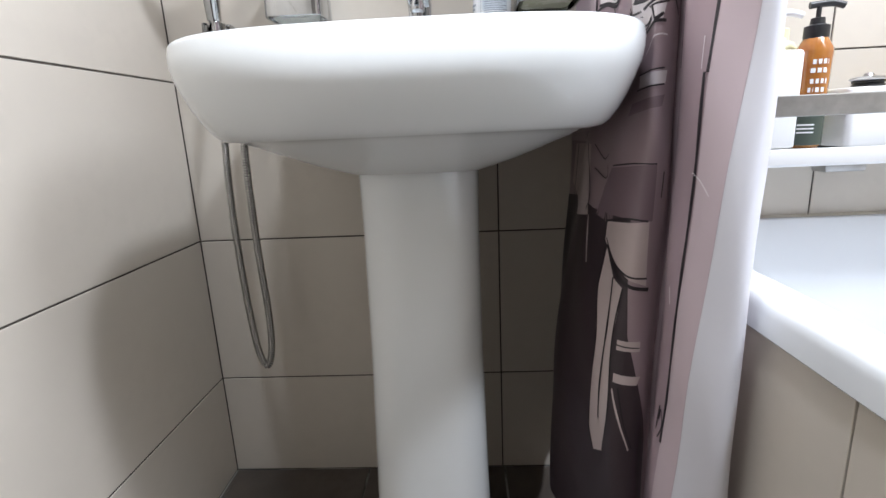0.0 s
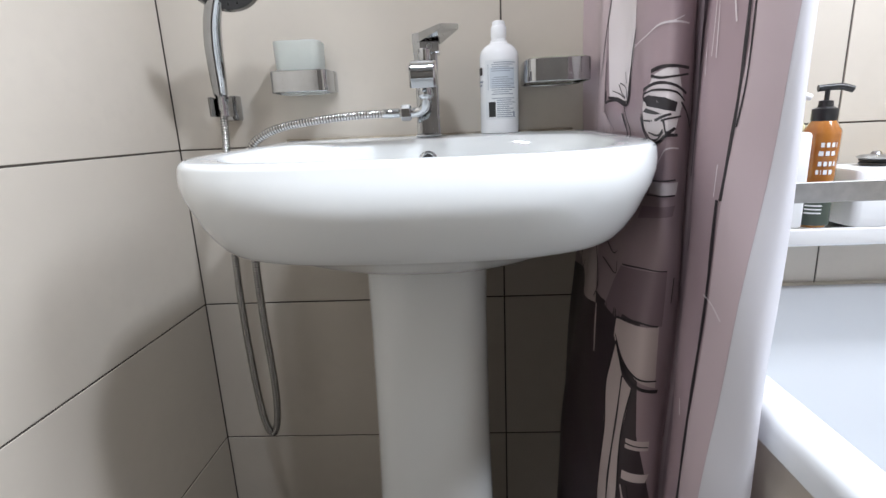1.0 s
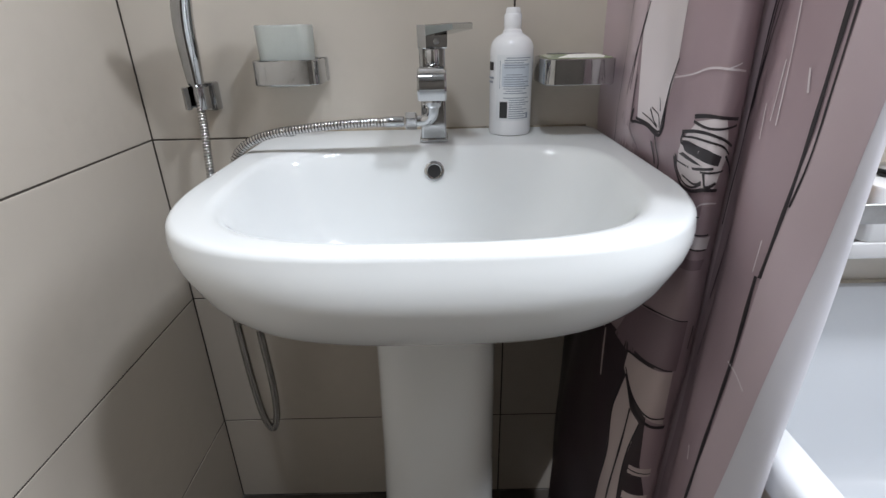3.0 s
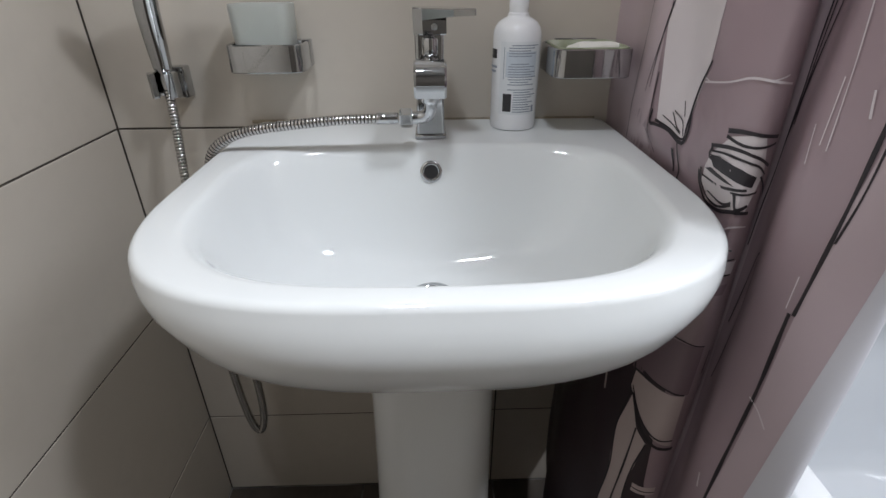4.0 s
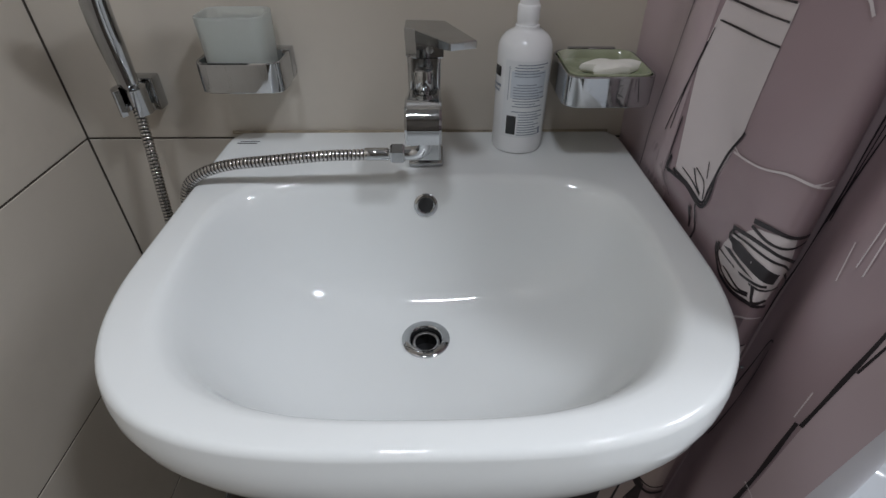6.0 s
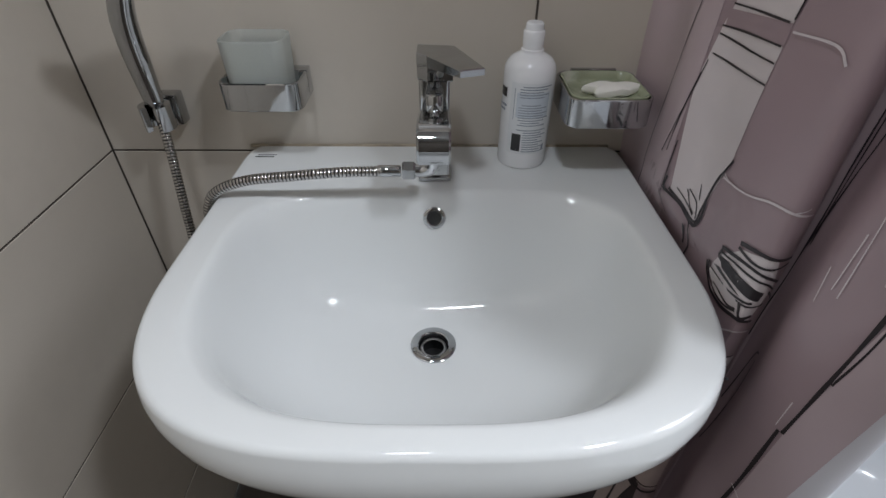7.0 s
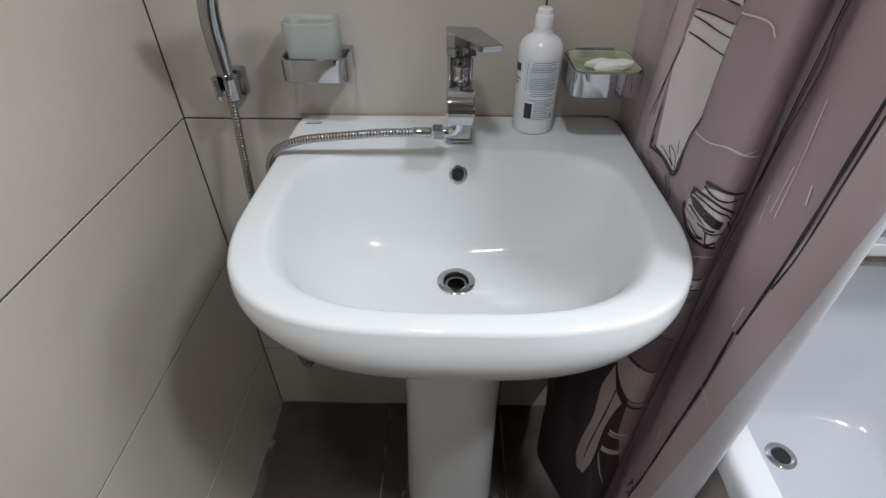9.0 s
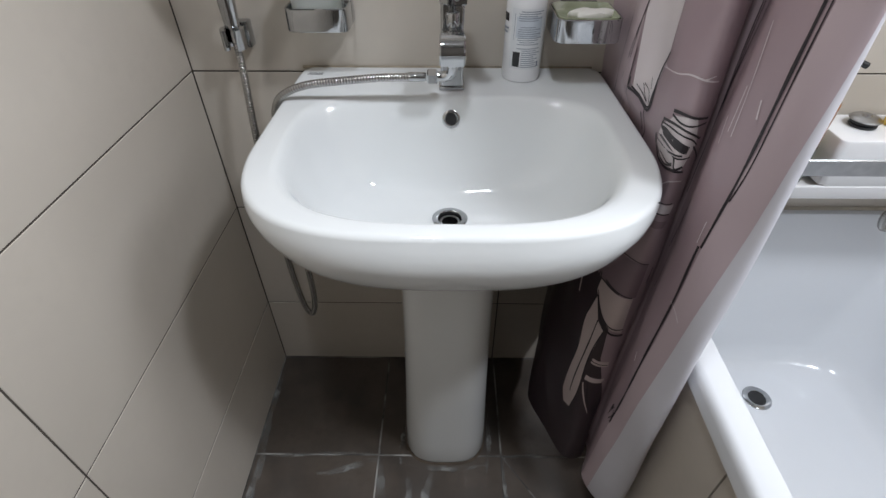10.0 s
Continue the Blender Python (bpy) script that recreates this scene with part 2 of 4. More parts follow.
FOOT = [(0.679, 0.087, -0.307), (0.60, 0.086, -0.306), (0.40, 0.088, -0.307), (0.20, 0.093, -0.311), (0.08, 0.097, -0.314), (0.012, 0.099, -0.316), (0.003, 0.097, -0.314)]
adopt(part("pedestal", loft(bmesh.new(), [oval(hw, -0.085, yf, -0.20, 8, 3.2, z, CX - 0.006 + 0.007 * z, 64) for z, hw, yf in FOOT], False, True), M_CERAMIC), washbasin)

foot_bead = part("sealant_bead", loft(bmesh.new(), [oval(0.0985 + d, -0.083, -0.3155 - d, -0.20, 8, 3.2, z, CX - 0.006, 64) for d, z in ((0.0, 0.005), (0.0015, 0.0035), (0.003, 0.001), (0.003, -0.002))]), material("stained_sealant", (0.13, 0.10, 0.075), 0.6, vary=0.5, scale=30), None, "stained sealant bead")
adopt(foot_bead, washbasin)

# ---- bathtub ----
TX0, TX1, TY1 = 0.855, 1.635, -1.62


def round_rect(x0, x1, y0, y1, r, z, n=10):
    pts = []
    for cx, cy, a in ((x1 - r, y1 - r, 0), (x0 + r, y1 - r, 90), (x0 + r, y0 + r, 180), (x1 - r, y0 + r, 270)):
        for i in range(n):
            k = radians(a + 90 * i / (n - 1))
            pts.append((cx + r * math.cos(k), cy + r * math.sin(k), z))
    return pts


bathtub = thing("bathtub", "white acrylic bathtub with a tiled front panel", "bathtub", at=(1.25, -0.8, 0))
RIM = [(0.003, 0.496, 0.004), (0.0, 0.499, 0.006), (0.0, 0.522, 0.010), (0.002, 0.531, 0.012), (0.006, 0.537, 0.016), (0.012, 0.540, 0.02), (0.040, 0.541, 0.04), (0.047, 0.539, 0.05), (0.051, 0.530, 0.06), (0.060, 0.48, 0.08), (0.075, 0.40, 0.10), (0.10, 0.25, 0.11),
       (0.120, 0.14, 0.12), (0.145, 0.10, 0.13), (0.175, 0.085, 0.14), (0.235, 0.08, 0.14)]
adopt(part("shell", loft(bmesh.new(), [round_rect(TX0 + d, TX1 - d, TY1 + d, -0.002 - (d * 0.4 if z < 0.55 else d), r, z) for d, z, r in RIM], False, True), M_TUB), bathtub)

# ---- shower curtain ----
HIGH = [(0.742, 0.0), (0.752, -0.06), (0.738, -0.15), (0.741, -0.225), (0.743, -0.30), (0.757, -0.343), (0.784, -0.333), (0.801, -0.305), (0.799, -0.336), (0.781, -0.374), (0.786, -0.413), (0.806, -0.442), (0.826, -0.454), (0.842, -0.440), (0.846, -0.417), (0.839, -0.394)]
LOW = [(0.722, 0.0), (0.704, -0.09), (0.678, -0.17), (0.682, -0.225), (0.704, -0.29), (0.730, -0.345), (0.766, -0.347), (0.790, -0.312), (0.786, -0.342), (0.767, -0.382), (0.774, -0.423), (0.797, -0.449), (0.820, -0.456), (0.837, -0.442), (0.841, -0.419), (0.834, -0.394)]
CURTAIN_TOP, CURTAIN_HEM = 1.95, 0.10


def soft_step(a, b, x):
    k = min(max((x - a) / (b - a), 0), 1)
    return k * k * (3 - 2 * k)


def even(points, n):
    p = glide([(x, y, 0) for x, y in points], 0.0005)
    return [p[round(i * (len(p) - 1) / (n - 1))] for i in range(n)]


COLS = 181
HIGH_LINE, LOW_LINE = even(HIGH, COLS), even(LOW, COLS)


def sheet(u, z):
    """A place on the curtain: u from 0 to 1 across the cloth, z its height."""
    k = soft_step(0.80, 0.32, z)
    i = min(max(u, 0), 1) * (COLS - 1)
    a = min(int(i), COLS - 2)
    f = i - a
    p = (HIGH_LINE[a] * (1 - f) + HIGH_LINE[a + 1] * f) * (1 - k) + (LOW_LINE[a] * (1 - f) + LOW_LINE[a + 1] * f) * k
    ripple = min(1.0, u * 8) * 0.003 * math.sin(9 * z + 14 * u) + 0.0015 * math.sin(23 * z + 31 * u)
    x, y = p.x + ripple, p.y + 0.6 * ripple
    rim = 0.758 - 0.012 * max(0.0, (y + 0.30) / 0.30)      # the basin's edge pushes the cloth aside
    x += max(0.0, rim - x) * soft_step(0.70, 0.78, z) * soft_step(0.88, 0.835, z) * soft_step(-0.40, -0.33, y)
    return Vector((x, y, z))


def sheet_normal(u, z):
    du, dz = sheet(u + 0.004, z) - sheet(u - 0.004, z), sheet(u, z + 0.004) - sheet(u, z - 0.004)
    return du.cross(dz).normalized()


def edge_at(z):
    """Where across the cloth its printed side ends and the white reverse turns out."""
    return 0.785 + 0.105 * min(z, 1.2)


def build_sheet():
    bm = bmesh.new()
    rows, turn = 97, round(0.8 * (COLS - 1))
    grid = []
    for r in range(rows):
        line = []
        for c in range(COLS):
            k = c / (COLS - 1)
            hem = CURTAIN_HEM + 0.18 * soft_step(0.44, 0.30, k) * soft_step(0.08, 0.20, k)
            z = hem + (CURTAIN_TOP - hem) * (r / (rows - 1)) ** 1.25
            e = edge_at(z)
            line.append(bm.verts.new(sheet(k / 0.8 * e if c <= turn else e + (k - 0.8) / 0.2 * (1 - e), z)))
        grid.append(line)
    for r in range(rows - 1):
        for c in range(COLS - 1):
            f = bm.faces.new((grid[r][c], grid[r][c + 1], grid[r + 1][c + 1], grid[r + 1][c]))
            f.material_index = 1 if c >= turn else 0
            f.smooth = True
    return bm


curtain = thing("shower_curtain", "mauve vinyl shower curtain with sketchy black drawings beside the basin", "shower curtain", at=(0.78, -0.3, CURTAIN_TOP))
cloth = adopt(part("cloth", build_sheet(), [M_MAUVE, M_REVERSE], fix=False), curtain)
thick = cloth.modifiers.new("thickness", "SOLIDIFY")
thick.thickness, thick.offset = 0.0008, -1
M_PALE_CREAM = material("pale_cream_print", (0.66, 0.60, 0.61), 0.40, vary=0.05, scale=8)
WIDE = sum((b - a).length for a, b in zip(HIGH_LINE, HIGH_LINE[1:]))


def onto_cloth(bm, lift):
    """Cuts a flat drawing finely and lays it on the folds."""
    us, zs = [v.co.x for v in bm.verts], [v.co.y for v in bm.verts]
    for lo, hi, step, axis in ((min(us), max(us), 0.006, (1, 0, 0)), (min(zs), max(zs), 0.03, (0, 1, 0))):
        for i in range(int(lo / step) + 1, int(hi / step) + 1):
            at = Vector(axis) * (i * step)
            bmesh.ops.bisect_plane(bm, geom=bm.verts[:] + bm.edges[:] + bm.faces[:], plane_co=at, plane_no=axis)
    for v in bm.verts:
        u, z = v.co.x, v.co.y
        v.co = sheet(u, z) + sheet_normal(u, z) * lift
    for f in bm.faces:
        f.smooth = True
    return bm


def patch(points, mat, layer=0):
    bm = bmesh.new()
    f = bm.faces.new([bm.verts.new((u, z, 0)) for u, z in points])
    bmesh.ops.triangulate(bm, faces=[f])
    part("print_patch", onto_cloth(bm, 0.0005 + 0.0002 * layer), mat, cloth, fix=False)


def stroke(points, mat, width):
    line = glide([(u * WIDE, z, 0) for u, z in points], 0.004)
    bm = bmesh.new()
    rows = []
    for i, q in enumerate(line):
        ahead = (line[min(i + 1, len(line) - 1)] - line[max(i - 1, 0)]).normalized()
        side = Vector((-ahead.y, ahead.x, 0)) * width * 0.5 * (0.9 + 0.14 * math.sin(i * 0.31 + len(line)))
        rows.append([bm.verts.new(((q + side).x / WIDE, (q + side).y, 0)), bm.verts.new(((q - side).x / WIDE, (q - side).y, 0))])
    for a, b in zip(rows, rows[1:]):
        bm.faces.new((a[0], a[1], b[1], b[0]))
    part("print_line", onto_cloth(bm, 0.0011), mat, cloth, fix=False)


# plum print, carried on into the crease and hem as painted shade
patch([(0.0, 0.10), (0.0, 0.60), (0.294, 0.62), (0.367, 0.612), (0.428, 0.612), (0.517, 0.612), (0.535, 0.46), (0.60, 0.30), (0.62, 0.10)], M_SHADED_PLUM, 0)
patch([(0.750, 0.10), (0.778, 0.34), (0.794, 0.48), (0.806, 0.60), (0.811, 0.69), (0.813, 0.80), (0.817, 0.86), (0.833, 0.96), (0.845, 1.2), (edge_at(1.2), 1.2), (edge_at(0.96), 0.96), (edge_at(0.10), 0.10)], M_PALE_MAUVE, 0)
patch([(0.617, 0.15), (0.62, 0.60), (0.628, 0.80), (0.63, 1.2), (0.659, 1.2), (0.659, 0.90), (0.650, 0.80), (0.65, 0.60), (0.675, 0.15)], M_PALE_MAUVE, 0)
stroke([(0.660, 1.15), (0.659, 1.00), (0.661, 0.942), (0.656, 0.877), (0.648, 0.833), (0.645, 0.79)], M_INK, 0.0022)
stroke([(0.666, 1.06), (0.665, 0.97), (0.666, 0.92)], M_INK, 0.0014)
stroke([(0.274, 0.900), (0.271, 0.884), (0.289, 0.885), (0.329, 0.885), (0.363, 0.879), (0.382, 0.879), (0.390, 0.893), (0.387, 0.911)], M_INK, 0.0040)
stroke([(0.310, 0.898), (0.341, 0.893), (0.369, 0.886)], M_INK, 0.0016)
stroke([(0.335, 0.905), (0.355, 0.892), (0.372, 0.887)], M_INK, 0.0016)
stroke([(0.352, 0.868), (0.342, 0.850), (0.337, 0.836)], M_INK, 0.0048)
stroke([(0.273, 1.025), (0.262, 0.992), (0.242, 0.946), (0.222, 0.910)], M_INK, 0.0020)
stroke([(0.270, 0.941), (0.268, 0.906), (0.266, 0.883), (0.261, 0.845)], M_INK, 0.0020)
stroke([(0.828, 1.10), (0.8245, 0.99), (0.820, 0.90), (0.815, 0.83), (0.811, 0.775)], M_INK, 0.0034)
stroke([(0.836, 1.10), (0.8325, 0.99), (0.828, 0.90), (0.820, 0.845)], M_INK, 0.0018)
stroke([(0.70, 0.80), (0.685, 0.79), (0.675, 0.75), (0.665, 0.70)], M_INK, 0.0022)
stroke([(0.70, 0.79), (0.70, 0.74), (0.685, 0.67), (0.67, 0.62)], M_INK, 0.0022)
patch([(0.0, 0.70), (0.0, 1.35), (0.262, 1.35), (0.262, 0.905), (0.245, 0.85), (0.20, 0.70)], M_PALE_MAUVE, 0)
patch([(0.306, 1.103), (0.433, 1.120), (0.422, 1.082), (0.417, 1.027), (0.411, 0.967), (0.383, 0.900), (0.378, 0.880), (0.294, 0.890), (0.261, 1.000), (0.278, 1.057)], M_PALE_CREAM, 0)
patch([(0.283, 1.072), (0.422, 1.082), (0.422, 1.065), (0.283, 1.057)], M_MAUVE, 1)
stroke([(0.206, 1.087), (0.183, 1.020), (0.139, 0.925), (0.122, 0.832)], M_INK, 0.0022)
stroke([(0.289, 1.077), (0.356, 1.080), (0.422, 1.082)], M_INK, 0.002)
stroke([(0.278, 1.057), (0.356, 1.062), (0.422, 1.065)], M_INK, 0.002)
stroke([(0.278, 1.050), (0.350, 1.050), (0.422, 1.052)], M_INK, 0.002)
stroke([(0.278, 1.032), (0.344, 1.032), (0.422, 1.035)], M_INK, 0.002)
stroke([(0.306, 1.103), (0.372, 1.107), (0.433, 1.110)], M_INK, 0.002)
stroke([(0.267, 1.012), (0.256, 0.977), (0.244, 0.920)], M_INK, 0.002)
stroke([(0.433, 1.120), (0.422, 1.082)], M_INK, 0.0022)
stroke([(0.289, 0.890), (0.333, 0.887), (0.378, 0.882), (0.383, 0.900), (0.394, 0.937), (0.417, 0.967)], M_INK, 0.0035)
stroke([(0.339, 0.907), (0.367, 0.900), (0.378, 0.885)], M_INK, 0.0018)
stroke([(0.361, 0.920), (0.372, 0.902)], M_INK, 0.0018)
stroke([(0.333, 0.887), (0.367, 0.875), (0.350, 0.822)], M_INK, 0.003)
stroke([(0.428, 1.077), (0.494, 1.080), (0.514, 1.070)], M_CHALK, 0.0021)
stroke([(0.406, 0.945), (0.467, 0.952), (0.511, 0.960), (0.567, 0.957)], M_CHALK, 0.0021)
stroke([(0.533, 0.960), (0.550, 0.965)], M_CHALK, 0.0015)
# a scribbled white bud, half blacked in
patch([(0.436, 0.850), (0.448, 0.862), (0.467, 0.886), (0.499, 0.908), (0.543, 0.916), (0.562, 0.878), (0.553, 0.860), (0.545, 0.841), (0.524, 0.839), (0.489, 0.833), (0.453, 0.833)], M_PALE_CREAM, 1)
patch([(0.464, 0.884), (0.483, 0.886), (0.506, 0.884), (0.527, 0.882), (0.548, 0.876), (0.545, 0.866), (0.530, 0.868), (0.508, 0.871), (0.476, 0.874)], M_INK, 2)
patch([(0.455, 0.868), (0.470, 0.872), (0.500, 0.868), (0.520, 0.864), (0.500, 0.864), (0.470, 0.866)], M_INK, 2)
stroke([(0.436, 0.862), (0.431, 0.846), (0.452, 0.832), (0.489, 0.831), (0.529, 0.840), (0.556, 0.840)], M_INK, 0.0040)
stroke([(0.442, 0.866), (0.437, 0.848), (0.456, 0.836), (0.489, 0.835), (0.520, 0.845)], M_INK, 0.0026)
stroke([(0.490, 0.912), (0.523, 0.915), (0.570, 0.912)], M_INK, 0.0042)
stroke([(0.490, 0.907), (0.524, 0.903), (0.572, 0.906)], M_INK, 0.0030)
stroke([(0.462, 0.893), (0.504, 0.898), (0.535, 0.896), (0.570, 0.884)], M_INK, 0.0036)
stroke([(0.466, 0.888), (0.500, 0.891), (0.540, 0.888), (0.566, 0.876)], M_INK, 0.0024)
stroke([(0.466, 0.892), (0.462, 0.882), (0.480, 0.880)], M_INK, 0.0030)
stroke([(0.442, 0.858), (0.487, 0.857), (0.519, 0.861), (0.542, 0.864)], M_INK, 0.0030)
stroke([(0.522, 0.858), (0.531, 0.843), (0.550, 0.850)], M_INK, 0.0042)
stroke([(0.515, 0.857), (0.560, 0.861)], M_INK, 0.0024)
stroke([(0.454, 0.843), (0.495, 0.840), (0.521, 0.848)], M_INK, 0.0024)
stroke([(0.556, 0.876), (0.575, 0.862), (0.590, 0.846)], M_INK, 0.0030)
stroke([(0.500, 0.807), (0.533, 0.825), (0.561, 0.825)], M_CHALK, 0.0018)
patch([(0.467, 0.785), (0.561, 0.787), (0.556, 0.772), (0.467, 0.770)], M_CHALK, 0)
stroke([(0.467, 0.785), (0.556, 0.790)], M_INK, 0.002)
stroke([(0.461, 0.767), (0.556, 0.772)], M_INK, 0.002)
patch([(0.450, 0.752), (0.556, 0.760), (0.550, 0.747), (0.450, 0.737)], M_DEEP_MAUVE, 0)
patch([(0.433, 0.672), (0.550, 0.680), (0.556, 0.610), (0.444, 0.600), (0.383, 0.605), (0.406, 0.645)], M_DEEP_MAUVE, 0)
stroke([(0.439, 0.675), (0.506, 0.680), (0.550, 0.680)], M_INK, 0.002)
patch([(0.444, 0.602), (0.550, 0.610), (0.561, 0.527), (0.528, 0.535), (0.483, 0.552), (0.444, 0.577)], M_CREAM, 1)
stroke([(0.439, 0.602), (0.511, 0.612), (0.550, 0.610)], M_INK, 0.003)
stroke([(0.450, 0.580), (0.483, 0.555), (0.522, 0.540), (0.561, 0.537)], M_INK, 0.003)
stroke([(0.456, 0.572), (0.494, 0.540), (0.528, 0.527), (0.567, 0.522)], M_INK, 0.006)
patch([(0.456, 0.570), (0.489, 0.532), (0.517, 0.522), (0.506, 0.457), (0.511, 0.347), (0.494, 0.275), (0.461, 0.262), (0.444, 0.295), (0.461, 0.432), (0.444, 0.512)], M_CREAM, 1)
stroke([(0.450, 0.572), (0.444, 0.512), (0.461, 0.432), (0.444, 0.295), (0.461, 0.262)], M_INK, 0.0022)
stroke([(0.489, 0.532), (0.489, 0.452), (0.483, 0.323)], M_INK, 0.003)
stroke([(0.517, 0.522), (0.506, 0.457), (0.511, 0.347), (0.494, 0.275)], M_INK, 0.0022)
patch([(0.517, 0.452), (0.561, 0.452), (0.561, 0.438), (0.517, 0.438)], M_CREAM, 1)
patch([(0.517, 0.405), (0.567, 0.402), (0.561, 0.390), (0.517, 0.392)], M_CREAM, 1)
stroke([(0.517, 0.445), (0.561, 0.443)], M_INK, 0.002)
stroke([(0.517, 0.382), (0.533, 0.340), (0.556, 0.290)], M_CREAM, 0.0025)
stroke([(0.528, 0.385), (0.544, 0.332), (0.561, 0.295)], M_INK, 0.002)
patch([(0.039, 0.695), (0.289, 0.700), (0.322, 0.632), (0.344, 0.600), (0.211, 0.585), (0.033, 0.625)], M_CREAM, 1)
stroke([(0.267, 0.700), (0.333, 0.632), (0.328, 0.605)], M_INK, 0.0025)
stroke([(0.350, 0.600), (0.383, 0.535)], M_CREAM, 0.004)
stroke([(0.056, 0.695), (0.072, 0.585), (0.092, 0.600), (0.112, 0.622)], M_INK, 0.0025)
stroke([(0.311, 0.700), (0.383, 0.682), (0.411, 0.690)], M_INK, 0.0022)
stroke([(0.333, 0.667), (0.411, 0.657), (0.411, 0.677)], M_INK, 0.0022)
stroke([(0.567, 0.670), (0.567, 0.635)], M_INK, 0.002)
stroke([(0.806, 0.777), (0.806, 0.690), (0.800, 0.597), (0.794, 0.477), (0.778, 0.337)], M_INK, 0.0038)
stroke([(0.800, 0.812), (0.800, 0.777)], M_CHALK, 0.0012)
stroke([(0.800, 0.675), (0.817, 0.667), (0.833, 0.652)], M_CHALK, 0.0018)
stroke([(0.772, 0.542), (0.778, 0.520)], M_CHALK, 0.0018)
stroke([(0.761, 0.970), (0.761, 0.942), (0.761, 0.917)], M_CHALK, 0.0012)
stroke([(0.383, 0.960), (0.403, 0.950), (0.423, 0.947)], M_CHALK, 0.0015)
stroke([(0.761, 1.035), (0.767, 0.980), (0.772, 0.912)], M_CHALK, 0.0012)
stroke([(0.744, 0.932), (0.750, 0.900)], M_CHALK, 0.0012)
stroke([(0.800, 0.965), (0.806, 0.942)], M_CHALK, 0.0018)
stroke([(0.761, 0.350), (0.767, 0.385), (0.767, 0.365), (0.772, 0.382), (0.778, 0.360), (0.767, 0.340)], M_INK, 0.002)
stroke([(0.672, 1.117), (0.667, 1.080), (0.683, 1.045), (0.672, 0.987), (0.661, 0.915)], M_INK, 0.002)
# ---- fittings of the basin ----
def ring(bm, r_in, r_out, h, n=32):
    """A flat ring with rounded lips, centred on the origin, its face towards +z."""
    prof = [(r_in, -h), (r_in, h * 0.5), (r_in + 0.001, h), (r_out - 0.0015, h), (r_out, h * 0.4), (r_out, -h)]
    return loft(bm, [[(r * math.cos(k), r * math.sin(k), z) for k in (2 * math.pi * i / n for i in range(n))] for r, z in prof])


def disc(bm, r, z, n=32):
    bm.faces.new([bm.verts.new((r * math.cos(2 * math.pi * i / n), r * math.sin(2 * math.pi * i / n), z)) for i in range(n)])
    return bm


def outlet(name, where, tilt, r_in, r_out, parent, depth=0.02):
    drain = part(name, ring(bmesh.new(), r_in, r_out, 0.0018), M_CHROME, None, "chrome " + name.replace("_", " "))
    bore = part("bore", loft(bmesh.new(), [[(r_in * math.cos(k), r_in * math.sin(k), z) for k in (2 * math.pi * i / 32 for i in range(32))] for z in (0.0005, -depth)], False, True), M_DARK, drain, smooth=True)
    drain.matrix_world = Matrix.Translation(where) @ tilt
    bpy.context.view_layer.update()
    m = drain.matrix_world.copy()
    drain.parent = parent
    drain.matrix_parent_inverse = Matrix.Translation(parent.location).inverted()
    drain.matrix_basis = m
    return drain


drain = outlet("drain", (CX + 0.000, -0.236, 0.6822), Matrix.Identity(4), 0.0195, 0.0293, washbasin, 0.03)
inner = part("strainer", ring(bmesh.new(), 0.0135, 0.0172, 0.001), M_STEEL, drain)
inner.location = (0, 0, -0.006)
overflow = outlet("overflow", (CX + 0.001, -0.1335, 0.810), pose(0, 0, 0, 72, 0, 0), 0.0095, 0.0146, washbasin)
# flat disc painted as the dark of an opening; the basin is uncut
part("hole", disc(bmesh.new(), 0.0096, 0.0008), M_DARK, overflow)
mark = part("print_mark", box(bmesh.new(), 0.223, 0.249, -0.030, -0.0285, 0.8456, 0.8460), M_RUBBER, None, smooth=False)
adopt(mark, washbasin)
mark = part("print_mark", box(bmesh.new(), 0.221, 0.247, -0.036, -0.0335, 0.8456, 0.8460), M_RUBBER, None, smooth=False)
adopt(mark, washbasin)
chip = part("chip", turned(bmesh.new(), [(0.0016, 0), (0.0012, 0.0006)], (0.722, -0.404, 0.8335), 8), M_DARK, None)
adopt(chip, washbasin)

M_GRIME = material("grimy_sealant", (0.42, 0.36, 0.27), 0.6, vary=0.5, scale=25)
adopt(part("sealant_bead", tube(bmesh.new(), [(0.205, -0.0015, 0.8462), (0.47, -0.0015, 0.8462), (0.738, -0.0015, 0.8462)], 0.0026, 8, 0.02), M_GRIME, None, "grimy sealant bead along the tiles"), washbasin)

for k, (x, size) in enumerate(((0.553, 0.0012), (0.558, 0.0009), (0.566, 0.0013), (0.545, 0.0008))):
    adopt(part("grime_speck", turned(bmesh.new(), [(size, 0.8478), (size * 0.6, 0.8486)], (x, -0.0028, 0), 8), M_DARK, None), washbasin)

# faucet
DECK = 0.8443
faucet = thing("faucet", "chrome single-lever basin mixer with a diverter knob", "faucet", at=(0.473, -0.075, DECK))


def fitted(name, bm, mat, base, label=""):
    return adopt(part(name, bm, mat, None, label), base)


fitted("base_plate", box(bmesh.new(), 0.4525, 0.4945, -0.100, -0.052, DECK, DECK + 0.006, 0.0015), M_CHROME, faucet)
bm = bmesh.new()
COLUMN = [(0.006, 0.019, -0.096, -0.056), (0.030, 0.0185, -0.095, -0.056), (0.060, 0.018, -0.094, -0.057), (0.090, 0.018, -0.094, -0.056), (0.1305, 0.0185, -0.092, -0.056)]
loft(bm, [round_rect(0.4735 - hw, 0.4735 + hw, y0, y1, 0.004, DECK + h, 5) for h, hw, y0, y1 in COLUMN], True, True)
fitted("column", bm, M_CHROME, faucet)
